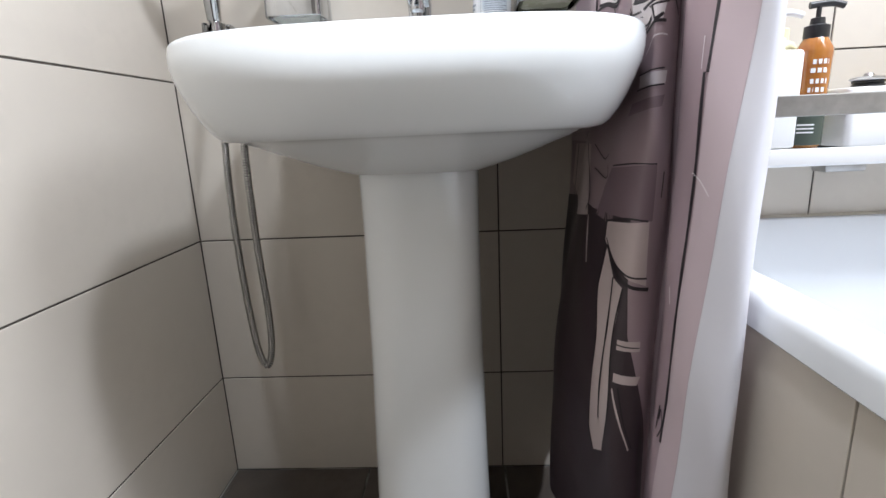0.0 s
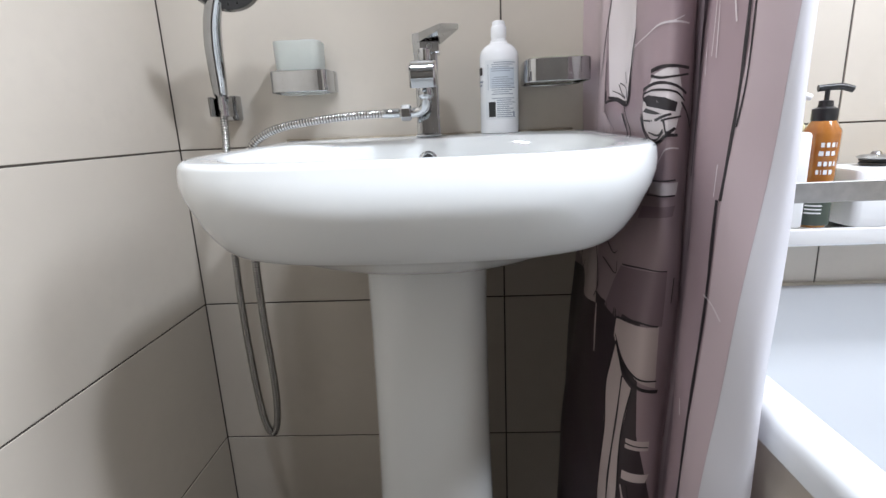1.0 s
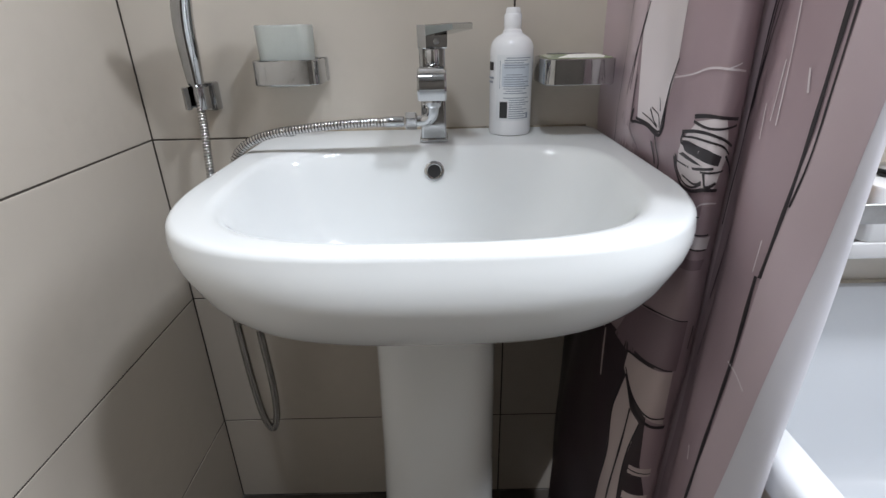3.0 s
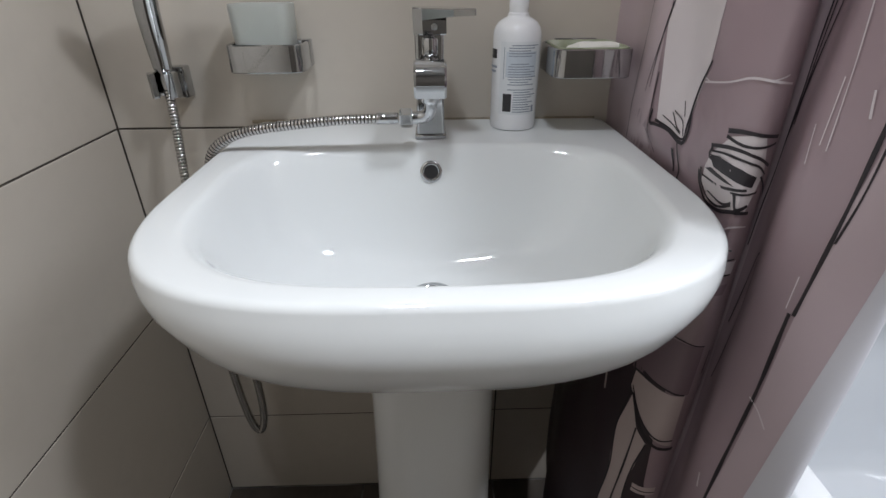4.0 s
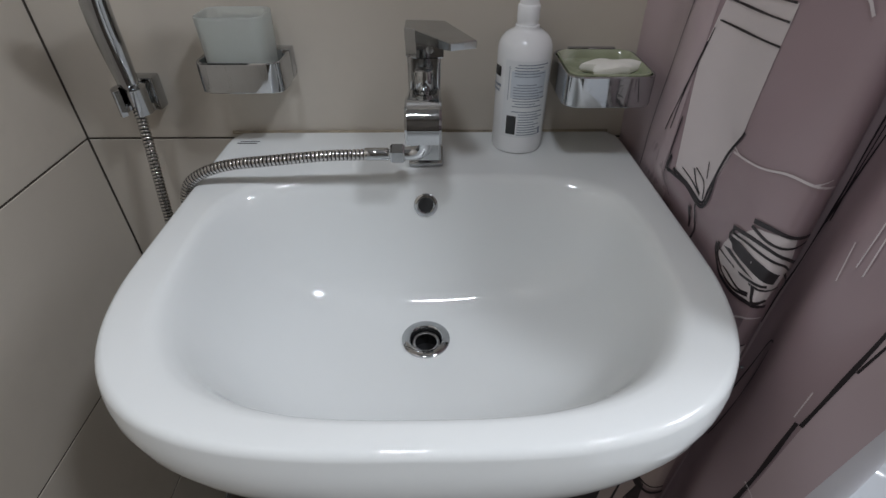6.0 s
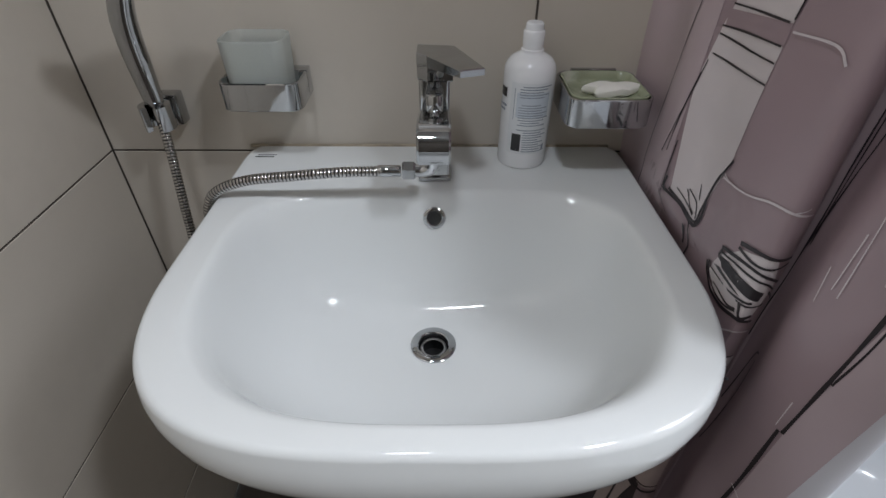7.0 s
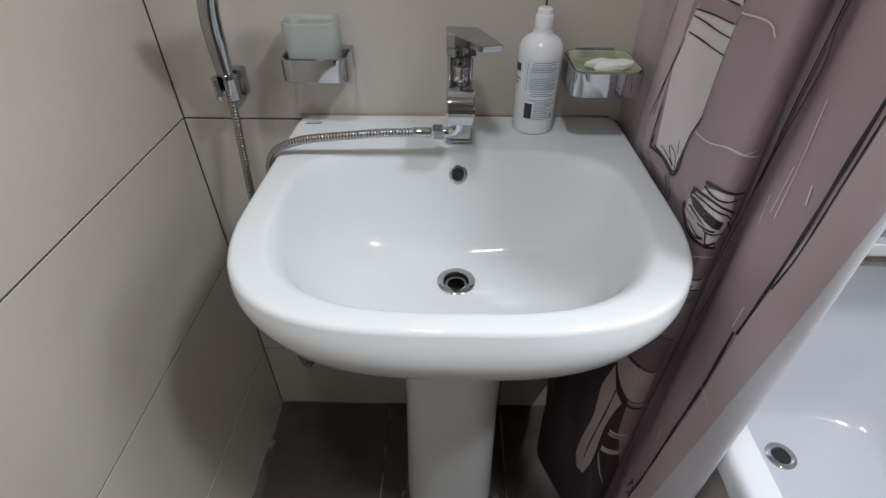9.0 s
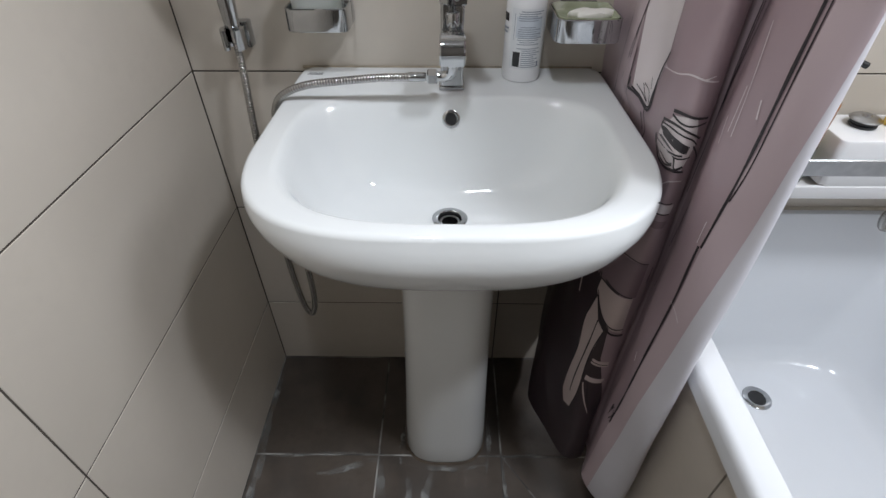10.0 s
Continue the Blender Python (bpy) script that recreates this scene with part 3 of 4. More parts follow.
# the spout is a waved bar that rises from the column and curls down at its lip
SPINE = glide([(0, -0.085, 0.928), (0, -0.108, 0.935), (0, -0.130, 0.940), (0, -0.155, 0.946), (0, -0.173, 0.945), (0, -0.184, 0.934), (0, -0.179, 0.917)], 0.004)
bm = bmesh.new()
loops = []
for i, q in enumerate(SPINE):
    ahead = (SPINE[min(i + 1, len(SPINE) - 1)] - SPINE[max(i - 1, 0)]).normalized()
    up = Vector((1, 0, 0)).cross(ahead) * -1
    th = 0.0085 if i < len(SPINE) - 6 else 0.0065
    hw, r = 0.0185, 0.0025
    loops.append([Vector((0.4735, 0, 0)) + q + Vector((a, 0, 0)) + up * b for a, b in ((-hw, -th + r), (-hw, th - r), (-hw + r, th), (hw - r, th), (hw, th - r), (hw, -th + r), (hw - r, -th), (-hw + r, -th))])
fitted("spout", loft(bm, loops, True, True), M_CHROME, faucet)
knob = fitted("diverter_knob", turned(bmesh.new(), [(0.005, 0.944), (0.005, 0.953), (0.0085, 0.955), (0.0095, 0.958), (0.0095, 0.972), (0.0085, 0.9745), (0.004, 0.9755)], (0.474, -0.134, 0)), M_CHROME, faucet)
bm = bmesh.new()
TOPV = [(0.453, -0.055), (0.453, -0.088), (0.465, -0.097), (0.501, -0.152), (0.527, -0.143), (0.497, -0.060)]
loft(bm, [[(x, y, 0.9905 + (0.0075 if y < -0.12 else 0)) for x, y in TOPV], [(x, y, 1.0030 + (0.0015 if y < -0.12 else 0)) for x, y in TOPV], [(0.480 + (x - 0.480) * 0.975, -0.09 + (y + 0.09) * 0.975, 1.0042 + (0.0014 if y < -0.12 else 0)) for x, y in TOPV]], True, True)
lever = adopt(part("lever", bm, M_CHROME, None, smooth=False), faucet)
BLOCK = [(0.4535, -0.0555), (0.4535, -0.0875), (0.4655, -0.0965), (0.4950, -0.0945), (0.4960, -0.0605)]
loft(bm_block := bmesh.new(), [[(0.475 + (x - 0.475) * f, -0.075 + (y + 0.075) * f, z) for x, y in BLOCK] for f, z in ((0.96, 0.9735), (1.0, 0.975), (1.0, 0.9905))], True, True)
adopt(part("lever_block", bm_block, M_CHROME, None, smooth=False), faucet)
fitted("screw_cap", turned(bmesh.new(), [(0.0040, 0), (0.0040, 0.001), (0.0022, 0.0016)], (0.480, -0.0955, 0.983), 16, pose(0, 0, 0, 90, 0, 0)), M_STEEL, faucet)
fitted("elbow", tube(bmesh.new(), [(0.474, -0.150, 0.934), (0.474, -0.148, 0.902), (0.471, -0.144, 0.889), (0.462, -0.141, 0.884), (0.446, -0.140, 0.883)], 0.0078, 16, 0.002), M_CHROME, faucet)
fitted("collar", turned(bmesh.new(), [(0.010, 0.917), (0.0112, 0.914), (0.0112, 0.905), (0.009, 0.902)], (0.474, -0.149, 0), 24), M_CHROME, faucet)

# shower hose from the mixer down beside the basin and up to the hand shower
hose = thing("shower_hose", "ribbed steel shower hose looping down beside the basin", "shower hose", at=(0.43, -0.148, 0.884))
AX = pose(0, 0, 0, 0, 90, 0)
fitted("nut", turned(bmesh.new(), [(0.0100, -0.008), (0.0120, -0.006), (0.0120, 0.006), (0.0100, 0.008)], (0.443, -0.140, 0.883), 6, AX), M_CHROME, hose)
fitted("ferrule", turned(bmesh.new(), [(0.0068, -0.026), (0.0072, -0.024), (0.0072, 0.0), (0.006, 0.002)], (0.432, -0.141, 0.883), 20, AX), M_CHROME, hose)
HOSE = [(0.410, -0.142, 0.883), (0.36, -0.143, 0.882), (0.30, -0.144, 0.877), (0.25, -0.141, 0.870), (0.215, -0.139, 0.858), (0.192, -0.137, 0.838), (0.182, -0.135, 0.80), (0.172, -0.128, 0.70), (0.168, -0.120, 0.55), (0.170, -0.115, 0.42), (0.166, -0.114, 0.345),
        (0.154, -0.114, 0.313), (0.141, -0.114, 0.345), (0.132, -0.112, 0.45), (0.124, -0.102, 0.60), (0.121, -0.085, 0.74), (0.117, -0.056, 0.86), (0.113, -0.043, 0.912)]
fitted("ribbed_tube", tube(bmesh.new(), HOSE, 0.0065, 14, 0.00075, 0.0022, True), [M_HOSE, M_GROOVE_SHADE], hose)

# hand shower in its wall bracket
bracket = thing("shower_bracket", "square chrome hand-shower bracket on the beige tiles", "shower bracket", at=(0.125, 0, 0.91))
fitted("wall_plate", box(bmesh.new(), 0.100, 0.130, -0.022, 0.0, 0.886, 0.929, 0.003), M_CHROME, bracket)
bm = bmesh.new()
loft(bm, [[(0.1105 + r * math.cos(radians(a)), -0.044 + r * math.sin(radians(a)), z) for r, a in [(0.0195, q) for q in range(-60, 241, 20)] + [(0.0115, q) for q in range(240, -61, -20)]] for z in (0.893, 0.897, 0.922, 0.925)], True, True)
fitted("clip", bm, M_CHROME, bracket)
handset = thing("hand_shower", "chrome hand shower with a dark nozzle face, hung in its bracket", "hand shower", at=(0.113, -0.044, 0.93))
LINE = glide([(0.1125, -0.0435, 0.905), (0.1145, -0.047, 0.935), (0.1185, -0.056, 0.97), (0.124, -0.067, 1.01), (0.134, -0.079, 1.045), (0.152, -0.092, 1.082)], 0.005)
bm = bmesh.new()
loops = []
for i, q in enumerate(LINE):
    k = i / (len(LINE) - 1)
    ahead = (LINE[min(i + 1, len(LINE) - 1)] - LINE[max(i - 1, 0)]).normalized()
    side = Vector((1, 0, 0)).cross(ahead).normalized()
    across = ahead.cross(side)
    r = 0.0085 if k < 0.12 else 0.0105 + 0.004 * math.sin(math.pi * min(1, k * 0.9))
    loops.append([q + r * (math.cos(a) * side * 0.9 + math.sin(a) * across) for a in (2 * math.pi * j / 20 for j in range(20))])
fitted("handle", loft(bm, loops, True, True), M_CHROME, handset)
FACE = look((0.172, -0.112, 1.088), (0.184, -0.165, 1.012))   # its -z looks out of the nozzle face
HEAD = FACE @ pose(0, 0, 0, 180, 0, 0)
head = fitted("head", turned(bmesh.new(), [(0.02, -0.028), (0.042, -0.021), (0.054, -0.010), (0.056, 0.0), (0.055, 0.003), (0.051, 0.0035)], (0, 0, 0), 48), M_CHROME, handset)
face = part("nozzle_face", turned(bmesh.new(), [(0.049, 0.0), (0.049, 0.0045), (0.030, 0.006), (0.012, 0.0065)], (0, 0, 0), 40), M_RUBBER, head, "dark grey nozzle plate")
for count, r in ((6, 0.016), (11, 0.027), (16, 0.037)):
    for i in range(count):
        a = 2 * math.pi * i / count
        part("nozzle", turned(bmesh.new(), [(0.0018, 0.004), (0.0016, 0.0078), (0.0009, 0.0082)], (r * math.cos(a), r * math.sin(a), 0), 8), M_DARK, face)
head.matrix_basis = HEAD


# ---- wall accessories ----
def band(bm, x0, x1, y0, y1, r, z0, z1, th):
    """A hoop of rounded plan with a rounded upper and lower lip."""
    e = 0.0012
    return loft(bm, [round_rect(x0 + d, x1 - d, y0 + d, y1 - d, max(r - d, 0.002), z, 8) for d, z in ((th, z0 + e), (th - e, z0), (e, z0), (0, z0 + e), (0, z1 - e), (e, z1), (th - e, z1), (th, z1 - e), (th, z0 + e))])


holder = thing("tumbler_holder", "chrome tumbler holder fixed to the beige tiles", "tumbler holder", at=(0.26, 0, 0.94))
fitted("hoop", band(bmesh.new(), 0.208, 0.308, -0.070, -0.003, 0.016, 0.926, 0.961, 0.0035), M_CHROME, holder)
fitted("wall_plate", box(bmesh.new(), 0.280, 0.3085, -0.020, 0.0, 0.927, 0.962, 0.0015), M_CHROME, holder)
tumbler = thing("tumbler", "frosted pale glass tumbler standing in the chrome holder", "tumbler", at=(0.256, -0.036, 0.922))
CUP = [(0.034, 0.924), (0.036, 0.927), (0.0386, 1.004), (0.0386, 1.0072), (0.0377, 1.0082), (0.0366, 1.007), (0.0338, 0.934), (0.028, 0.931)]
fitted("glass", loft(bmesh.new(), [round_rect(0.256 - h, 0.256 + h, -0.036 - h * 0.74, -0.036 + h * 0.74, 0.014, z, 8) for h, z in CUP], True, True), M_FROST, tumbler)

dish = thing("soap_dish_holder", "chrome soap dish holder fixed to the beige tiles", "soap dish holder", at=(0.682, 0, 0.93))
fitted("hoop", band(bmesh.new(), 0.631, 0.733, -0.108, -0.003, 0.018, 0.922, 0.957, 0.0035), M_CHROME, dish)
fitted("wall_plate", box(bmesh.new(), 0.652, 0.712, -0.006, 0.0, 0.921, 0.960, 0.0015), M_CHROME, dish)
M_GREEN_GLASS = material("green_glass_dish", (0.34, 0.37, 0.25), 0.15, vary=0.15, scale=25, coat=0.3, stains=((0.66, 0.66, 0.56), 34, 0.5, 0.72, 0.6))
M_SOAP = material("cream_soap", (0.90, 0.885, 0.83), 0.45, vary=0.05, scale=30, bump=0.2, bump_scale=60)
glass_dish = thing("soap_dish", "greenish glass soap dish with soap residue in a chrome holder", "soap dish", at=(0.682, -0.055, 0.93))
DISH = [(0.040, 0.926), (0.0455, 0.934), (0.0462, 0.9545), (0.0466, 0.9575), (0.0455, 0.9585), (0.0438, 0.957), (0.0415, 0.949), (0.030, 0.946)]
fitted("bowl", loft(bmesh.new(), [round_rect(0.682 - h, 0.682 + h, -0.0555 - h * 1.02, -0.0555 + h * 1.02, 0.015, z, 8) for h, z in DISH], True, True), M_GREEN_GLASS, glass_dish)
soap = thing("soap", "melted lump of white soap in the glass dish", "soap", at=(0.688, -0.06, 0.947))
bm = bmesh.new()
loops = []
for s, z in ((0.7, 0.947), (0.95, 0.9495), (1.0, 0.953), (0.93, 0.957), (0.7, 0.9595), (0.3, 0.960)):
    loops.append([(0.690 + s * 0.031 * math.cos(a) * (1 + 0.26 * math.sin(3 * a + 0.6) + 0.10 * math.sin(7 * a)), -0.062 + s * 0.019 * math.sin(a) * (1 + 0.22 * math.sin(2 * a + 1)), z + 0.0012 * math.sin(4 * a)) for a in (2 * math.pi * i / 40 for i in range(40))])
fitted("bar", loft(bm, loops, True, True), M_SOAP, soap)

# ---- bottle on the basin ----
M_LABEL_INK = material("grey_blue_label_ink", (0.30, 0.34, 0.40), 0.5, vary=0.1, scale=90)
M_LABEL_WASH = material("pale_blue_label", (0.60, 0.65, 0.71), 0.45, vary=0.05, scale=90)
M_BLACK = material("black_plastic", (0.018, 0.018, 0.019), 0.35, vary=0.2, scale=40)
M_BOTTLE = material("glossy_white_bottle", (0.88, 0.89, 0.91), 0.22, vary=0.02, scale=20)
BX, BY, BR = 0.593, -0.0365, 0.0325


def wrap(a0, a1, z0, z1, r, x=BX, y=BY, turn=-34):
    """A label that clings to a round bottle between two angles (0 faces the room)."""
    bm = bmesh.new()
    n = max(2, int(abs(a1 - a0) / 4))
    low, high = [], []
    for i in range(n + 1):
        a = radians(-90 + turn + a0 + (a1 - a0) * i / n)
        low.append(bm.verts.new((x + r * math.cos(a), y + r * math.sin(a), z0)))
        high.append(bm.verts.new((x + r * math.cos(a), y + r * math.sin(a), z1)))
    for i in range(n):
        bm.faces.new((low[i], low[i + 1], high[i + 1], high[i]))
    return bm


bottle = thing("shampoo_bottle", "white plastic bottle with a printed label and screw cap", "bottle", at=(BX, BY, DECK))
body = fitted("body", turned(bmesh.new(), [(BR - 0.004, DECK + 0.0005), (BR - 0.001, DECK + 0.0015), (BR, DECK + 0.005), (BR, 0.968), (BR - 0.0008, 0.9735), (BR - 0.003, 0.979), (BR - 0.0075, 0.9845), (BR - 0.013, 0.988), (0.0155, 0.9900), (0.0140, 0.9925), (0.0140, 0.9945), (0.0125, 0.9955), (0.0125, 1.000)], (BX, BY, 0), 56), M_BOTTLE, bottle)
fitted("cap", turned(bmesh.new(), [(0.0125, 0.999), (0.0130, 1.0005), (0.0130, 1.015), (0.0120, 1.0165), (0.0112, 1.017), (0.0105, 1.0235), (0.009, 1.025)], (BX, BY, 0), 32), M_BOTTLE, bottle)
label = fitted("label", wrap(-14, 88, 0.868, 0.962, BR + 0.0003), material("label_white", (0.76, 0.78, 0.80), 0.4, vary=0.02), bottle)


def label_bar(a0, a1, z0, z1, mat, lift=0.0006):
    part("print_bar", wrap(a0, a1, z0, z1, BR + lift), mat, body)


label_bar(2, 78, 0.918, 0.950, M_LABEL_WASH, 0.0005)
for i in range(27):
    z = 0.957 - i * 0.0033
    end = 82 - (i * 37) % 26
    if i not in (5, 6, 16):
        label_bar(23 if z < 0.90 else 8 if i % 7 else 14, end, z, z + 0.0013, M_LABEL_INK)
label_bar(-2, 19, 0.872, 0.896, M_BLACK, 0.0008)
label_bar(-4, -2.5, 0.915, 0.955, M_LABEL_INK)
label_bar(-52, -26, 0.940, 0.952, M_BLACK)
label_bar(-60, -24, 0.928, 0.931, M_LABEL_INK)
label_bar(-60, -28, 0.922, 0.925, M_LABEL_INK)
label_bar(72, 79, 0.872, 0.880, M_LABEL_INK)

# ---- over the bathtub ----
tub_drain = outlet("tub_drain", (1.250, -0.178, 0.0815), Matrix.Identity(4), 0.021, 0.034, bathtub, 0.06)
# the tub floor is closed here, so a disc paints the opening's shade
part("hole", disc(bmesh.new(), 0.0212, 0.0008), M_DARK, tub_drain)
M_CAULK = material("cream_sealant", (0.55, 0.50, 0.42), 0.6, vary=0.15, scale=40)
tagged(part("trim", tube(bmesh.new(), [(0.89, -0.003, 0.5405), (1.2, -0.003, 0.5405), (1.63, -0.003, 0.5405)], 0.0045, 8, 0.05), M_CAULK), "cream sealant bead between tub and tiles", "sealant", kind="structure")

shelf = thing("bath_shelf", "white bath shelf with a brushed metal front rail", "bath shelf", at=(1.2, 0, 0.65))
fitted("tray", loft(bmesh.new(), [round_rect(0.99 + d, 1.46 - d, -0.122 + d, -0.001, 0.012, z, 6) for d, z in ((0.004, 0.646), (0, 0.650), (0, 0.673), (0.002, 0.675), (0.006, 0.675), (0.008, 0.665))], True, True), M_WHITE_PLASTIC, shelf)
fitted("rail", loft(bmesh.new(), [round_rect(0.992 + d, 1.458 - d, -0.170 + d, -0.0005 + d, 0.012, z, 6) for d, z in ((0.002, 0.726), (0.0, 0.727), (0.0, 0.756), (0.0015, 0.7575), (0.003, 0.756), (0.003, 0.727), (0.002, 0.726))]), M_STEEL, shelf)
for px in (0.9965, 1.4535):
    fitted("post", turned(bmesh.new(), [(0.004, 0.673), (0.004, 0.7275)], (px, -0.06, 0), 12), M_STEEL, shelf)
hook = fitted("hook", box(bmesh.new(), 1.165, 1.235, -0.060, -0.020, 0.628, 0.6465, 0.004), M_STEEL, shelf, "grey bracket under the tray")

M_AMBER = material("amber_plastic", (0.46, 0.19, 0.035), 0.15, vary=0.5, scale=22, second=(0.30, 0.10, 0.02), coat=0.5)
M_OLIVE = material("dark_green_label", (0.05, 0.065, 0.05), 0.5, vary=0.1)
M_YELLOW = material("pale_yellow_plastic", (0.72, 0.69, 0.42), 0.35, vary=0.05)
SHELF_Z = 0.6755


def pump(base, x, y, z, mat, tall=0.03, reach=(0.02, -0.012), r=0.0165):
    fitted("collar", turned(bmesh.new(), [(r * 0.95, z - 0.001), (r, z + 0.001), (r, z + 0.018), (r * 0.6, z + 0.021), (r * 0.55, z + 0.030), (0.004, z + 0.031)], (x, y, 0), 28), mat, base)
    fitted("stem", turned(bmesh.new(), [(0.0035, z + 0.028), (0.0035, z + 0.030 + tall)], (x, y, 0), 12), mat, base)
    top = z + 0.030 + tall
    fitted("nozzle", tube(bmesh.new(), [(x - reach[0] * 0.5, y - reach[1] * 0.5, top + 0.003), (x, y, top + 0.004), (x + reach[0] * 0.7, y + reach[1] * 0.7, top + 0.004), (x + reach[0] * 1.3, y + reach[1] * 1.3, top - 0.001)], 0.0052, 12, 0.003), mat, base)


AXX, AYY = 1.097, -0.096
soap_bottle = thing("soap_bottle", "amber pump bottle with white lettering and a black pump", "bottle", at=(AXX, AYY, SHELF_Z))
fitted("body", turned(bmesh.new(), [(0.0205, SHELF_Z), (0.0225, SHELF_Z + 0.003), (0.0262, 0.823), (0.0259, 0.828), (0.0160, 0.846)], (AXX, AYY, 0), 12), M_AMBER, soap_bottle)
fitted("label", wrap(-180, 180, 0.680, 0.748, 0.0247, AXX, AYY), M_OLIVE, soap_bottle, "dark green lower label")
pump(soap_bottle, AXX, AYY, 0.844, M_BLACK, 0.016, (0.026, -0.006), 0.0175)
for z, cuts in ((0.804, (2, 18, 34, 50, 58)), (0.791, (-2, 18, 36, 54)), (0.775, (0, 16, 32, 48, 60)), (0.762, (-4, 10, 18, 36, 54))):
    for a0, a1 in zip(cuts, cuts[1:]):
        fitted("print_bar", wrap(a0, a1 - 6, z, z + 0.0070, 0.0226 + 0.0037 * (z - 0.675) / 0.148 + 0.0004, AXX, AYY), M_WHITE_PLASTIC, soap_bottle)
for z in (0.711, 0.705, 0.699):
    fitted("print_bar", wrap(-24, 30, z, z + 0.0022, 0.0250, AXX, AYY), M_WHITE_PLASTIC, soap_bottle)

white_pump = thing("pump_dispenser", "square white plastic pump dispenser on the shelf", "dispenser", at=(1.043, -0.085, SHELF_Z))
fitted("body", loft(bmesh.new(), [round_rect(1.043 - h, 1.043 + h, -0.085 - h, -0.085 + h, 0.009, z, 6) for h, z in ((0.029, SHELF_Z), (0.031, SHELF_Z + 0.003), (0.031, 0.822), (0.029, 0.827), (0.013, 0.829))], True, True), M_WHITE_PLASTIC, white_pump)
pump(white_pump, 1.043, -0.085, 0.829, M_WHITE_PLASTIC, 0.022, (0.026, -0.004), 0.013)
yellow = thing("lotion_bottle", "pale yellow plastic bottle behind the amber one", "bottle", at=(1.078, -0.036, SHELF_Z))
fitted("body", turned(bmesh.new(), [(0.024, SHELF_Z), (0.026, SHELF_Z + 0.004), (0.026, 0.835), (0.020, 0.846), (0.012, 0.850), (0.012, 0.868), (0.010, 0.870)], (1.078, -0.036, 0), 36), M_YELLOW, yellow)
soap_box = thing("soap_box", "white plastic box standing on the shelf", "box", at=(1.22, -0.07, SHELF_Z))
fitted("body", loft(bmesh.new(), [round_rect(1.145 + d, 1.320 - d, -0.124 + d, -0.014 - d, 0.012, z, 6) for d, z in ((0.004, SHELF_Z), (0.002, SHELF_Z + 0.004), (0.0, 0.762), (0.002, 0.766), (0.006, 0.767))], True, True), M_WHITE_PLASTIC, soap_box)
plug = thing("drain_plug", "round metal drain plug with black rubber rings", "drain plug", at=(1.213, -0.062, 0.767))
fitted("rubber_ring", turned(bmesh.new(), [(0.020, 0.767), (0.0225, 0.769), (0.0225, 0.772), (0.020, 0.7735), (0.0225, 0.775), (0.0225, 0.778), (0.02, 0.779)], (1.213, -0.062, 0), 36), M_BLACK, plug)
fitted("cap", turned(bmesh.new(), [(0.025, 0.779), (0.0265, 0.7805), (0.022, 0.784), (0.008, 0.786), (0.006, 0.790), (0.002, 0.791)], (1.213, -0.062, 0), 36), M_STEEL, plug)
tub_jar = thing("small_jar", "small yellow plastic jar on the white box", "jar", at=(1.272, -0.06, 0.767))
fitted("body", turned(bmesh.new(), [(0.016, 0.767), (0.018, 0.769), (0.018, 0.800), (0.012, 0.806), (0.012, 0.815), (0.010, 0.816)], (1.272, -0.06, 0), 28), material("yellow_plastic", (0.75, 0.48, 0.05), 0.35, vary=0.1), tub_jar)

tub_hose = thing("bath_hose", "ribbed steel hose hanging into the bathtub", "shower hose", at=(1.40, -0.03, 0.64))
fitted("ribbed_tube", tube(bmesh.new(), [(1.44, -0.01, 0.75), (1.435, -0.04, 0.70), (1.39, -0.065, 0.62), (1.368, -0.065, 0.575), (1.372, -0.065, 0.545), (1.39, -0.064, 0.535), (1.42, -0.06, 0.56), (1.46, -0.05, 0.70), (1.47, -0.03, 0.95)], 0.0068, 14, 0.00075, 0.0022, True), [M_HOSE, M_GROOVE_SHADE], tub_hose)
fitted("wall_elbow", turned(bmesh.new(), [(0.016, 0.0), (0.016, -0.006), (0.010, -0.010), (0.010, -0.02)], (1.44, 0, 0.755), 24, pose(0, 0, 0, -90, 0, 0)), M_CHROME, tub_hose)

# ---- tiles ----
def tile_mesh(name, w, h, t, bevel, mat):
    """A slab that lies face up, its lower left corner at the origin."""
    bm = box(bmesh.new(), 0, w, 0, h, -t, 0)
    top = [e for e in bm.edges if all(v.co.z > -1e-6 for v in e.verts)]
    bmesh.ops.bevel(bm, geom=top, offset=bevel, segments=1, affect="EDGES")
    me = bpy.data.meshes.new(name)
    bm.to_mesh(me)
    bm.free()
    me.materials.append(mat)
    return me


def lay(parent, cuts_a, cuts_b, turn, mat, gap, t=0.006, bevel=0.0006, name="tile"):
    """Tiles between the joints, as parts of a wall or floor."""
    made = {}
    for a0, a1 in zip(cuts_a, cuts_a[1:]):
        for b0, b1 in zip(cuts_b, cuts_b[1:]):
            w, h = a1 - a0 - gap, b1 - b0 - gap
            key = (round(w, 4), round(h, 4))
            if key not in made:
                made[key] = tile_mesh(name, w, h, t, bevel, mat)
            ob = new(name, made[key])
            ob.parent = parent
            ob.matrix_world = turn @ Matrix.Translation((a0 + gap / 2, b0 + gap / 2, random.uniform(-0.0004, 0.0004)))


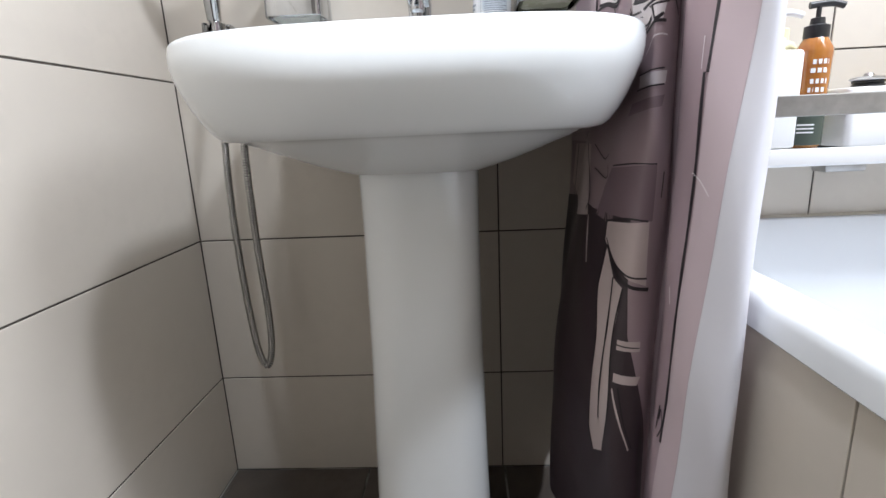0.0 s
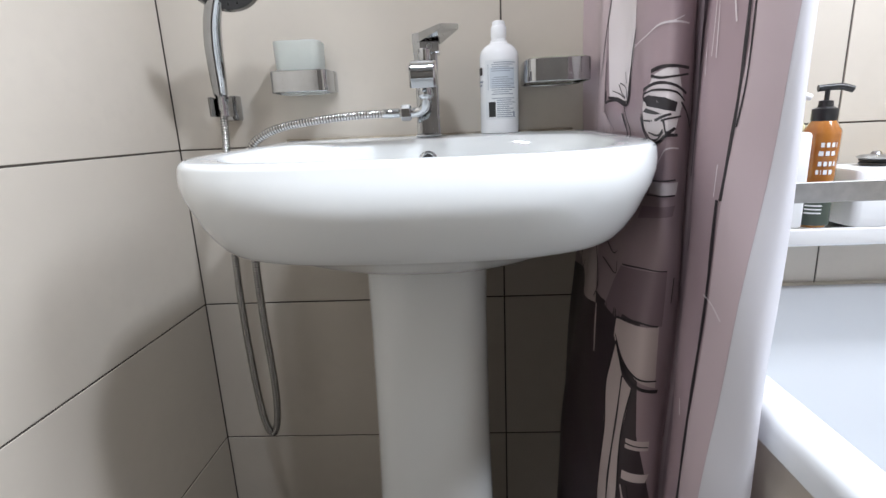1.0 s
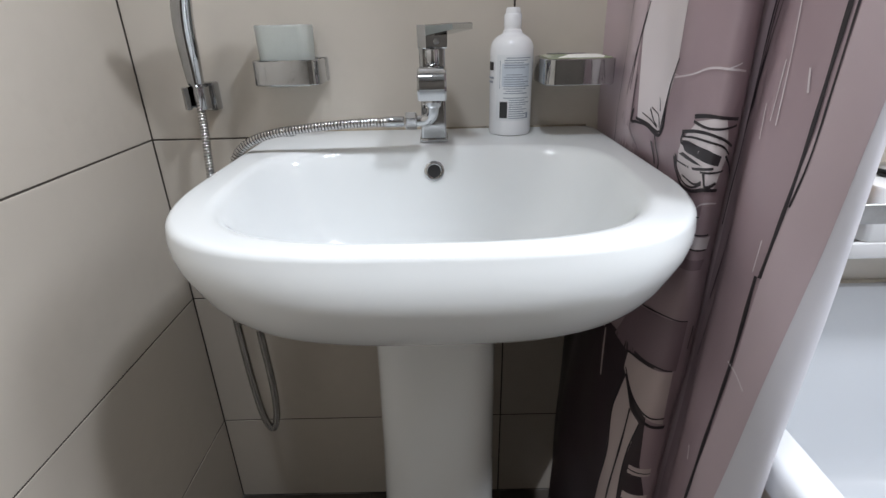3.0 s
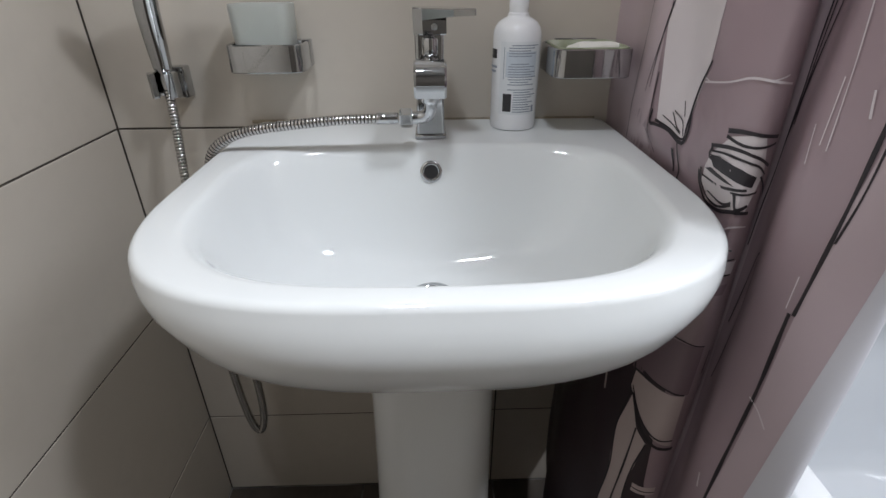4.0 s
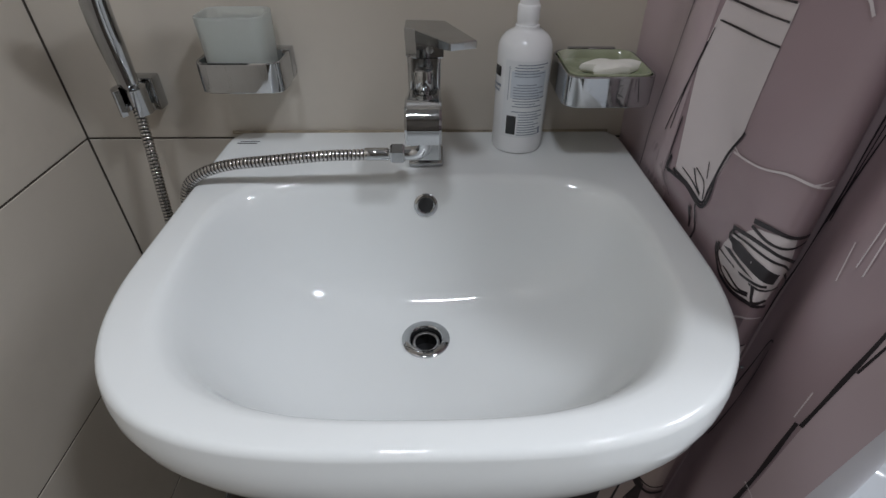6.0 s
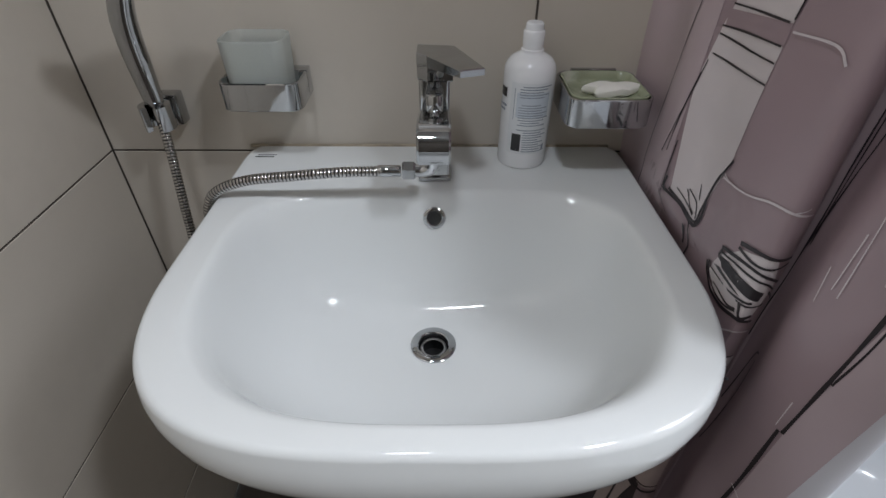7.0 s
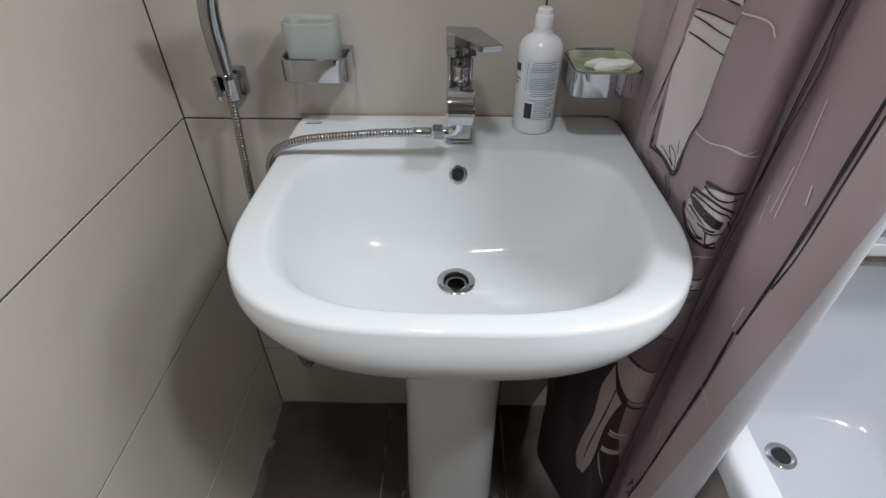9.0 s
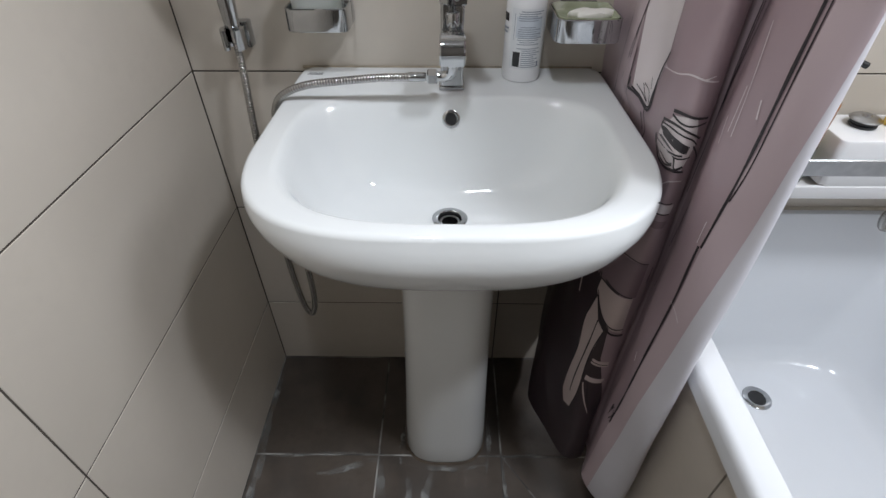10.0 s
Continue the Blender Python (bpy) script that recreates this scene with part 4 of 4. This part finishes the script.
lay(wall_north, [0.0, 0.6, 1.186, ROOM_X], ROWS_Z, pose(0, 0, 0, 90, 0, 0), M_TILE, 0.003)
lay(wall_west, [0.0, 0.6, 1.2, 1.8, 2.3], ROWS_Z, Matrix(((0, 0, 1, 0), (-1, 0, 0, 0), (0, 1, 0, 0), (0, 0, 0, 1))), M_TILE, 0.003)
lay(floor, [0.0, 0.303, 0.604, 0.905, 1.205, 1.505, ROOM_X], [ROOM_Y, -2.1, -1.8, -1.5, -1.2, -0.896, -0.596, -0.2955, 0.0], Matrix.Identity(4), M_SLATE, 0.0032, bevel=0.0015)
joint = part("pale_joint", box(bmesh.new(), 0, 0.42, -0.0015, 0.0015, -0.002, 0.0004), M_PALE_GROUT, floor, smooth=False)
joint.matrix_basis = pose(0.606, -0.298, 0.0006, 0, 0, -55)

# streaks of limescale: ragged films that thin out towards their edges
M_LIME = material("grey_limescale", (0.30, 0.30, 0.285), 0.75, vary=0.3, scale=30)
tree = M_LIME.node_tree
where = tree.nodes.new("ShaderNodeTexCoord")
blotch = tree.nodes.new("ShaderNodeTexNoise")
blotch.inputs["Scale"].default_value, blotch.inputs["Detail"].default_value = 20.0, 10.0
ramp = tree.nodes.new("ShaderNodeMapRange")
for k, v in enumerate((0.40, 0.72, 0.0, 0.8)):
    ramp.inputs[k + 1].default_value = v
tree.links.new(where.outputs["Object"], blotch.inputs["Vector"])
tree.links.new(blotch.outputs["Fac"], ramp.inputs[0])
tree.links.new(ramp.outputs[0], tree.nodes["Principled BSDF"].inputs["Alpha"])


def smear(x, y, length, width, angle, seed):
    """A long ragged film on the floor."""
    dice = random.Random(seed)
    bm = bmesh.new()
    sides = []
    for sign in (1, -1):
        row = []
        for k in range(15):
            f = k / 14
            w = sign * width * 0.5 * math.sin(math.pi * min(max(f, 0.03), 0.97)) ** 0.5 * dice.uniform(0.45, 1.1)
            row.append(bm.verts.new((length * f, w + 0.3 * width * math.sin(5 * f + seed), 0)))
        sides.append(row)
    for k in range(14):
        bm.faces.new((sides[1][k], sides[1][k + 1], sides[0][k + 1], sides[0][k]))
    film = part("limescale_film", bm, M_LIME, floor, smooth=False)
    film.matrix_basis = pose(x, y, 0.0010 + 0.0002 * (seed % 4), 0, 0, angle)


for k, row in enumerate(((0.306, -0.285, 0.26, 0.026, -88), (0.372, -0.32, 0.20, 0.022, -84), (0.436, -0.325, 0.12, 0.026, -97), (0.012, -0.05, 0.36, 0.022, -89), (0.03, -0.296, 0.28, 0.012, 0), (0.018, -0.31, 0.30, 0.02, -92),
                         (0.575, -0.18, 0.16, 0.014, -92), (0.362, -0.17, 0.15, 0.016, -90), (0.39, -0.330, 0.17, 0.016, 3), (0.607, -0.30, 0.16, 0.010, -88), (0.16, -0.34, 0.16, 0.02, 10), (0.60, -0.296, 0.13, 0.01, 0))):
    smear(*row, k)
lay(bathtub, [0.0, 0.563, 1.163, 1.62], [0.0, 0.499], Matrix(((0, 0, -1, 0.866), (-1, 0, 0, 0), (0, 1, 0, 0), (0, 0, 0, 1))), M_TILE, 0.003)
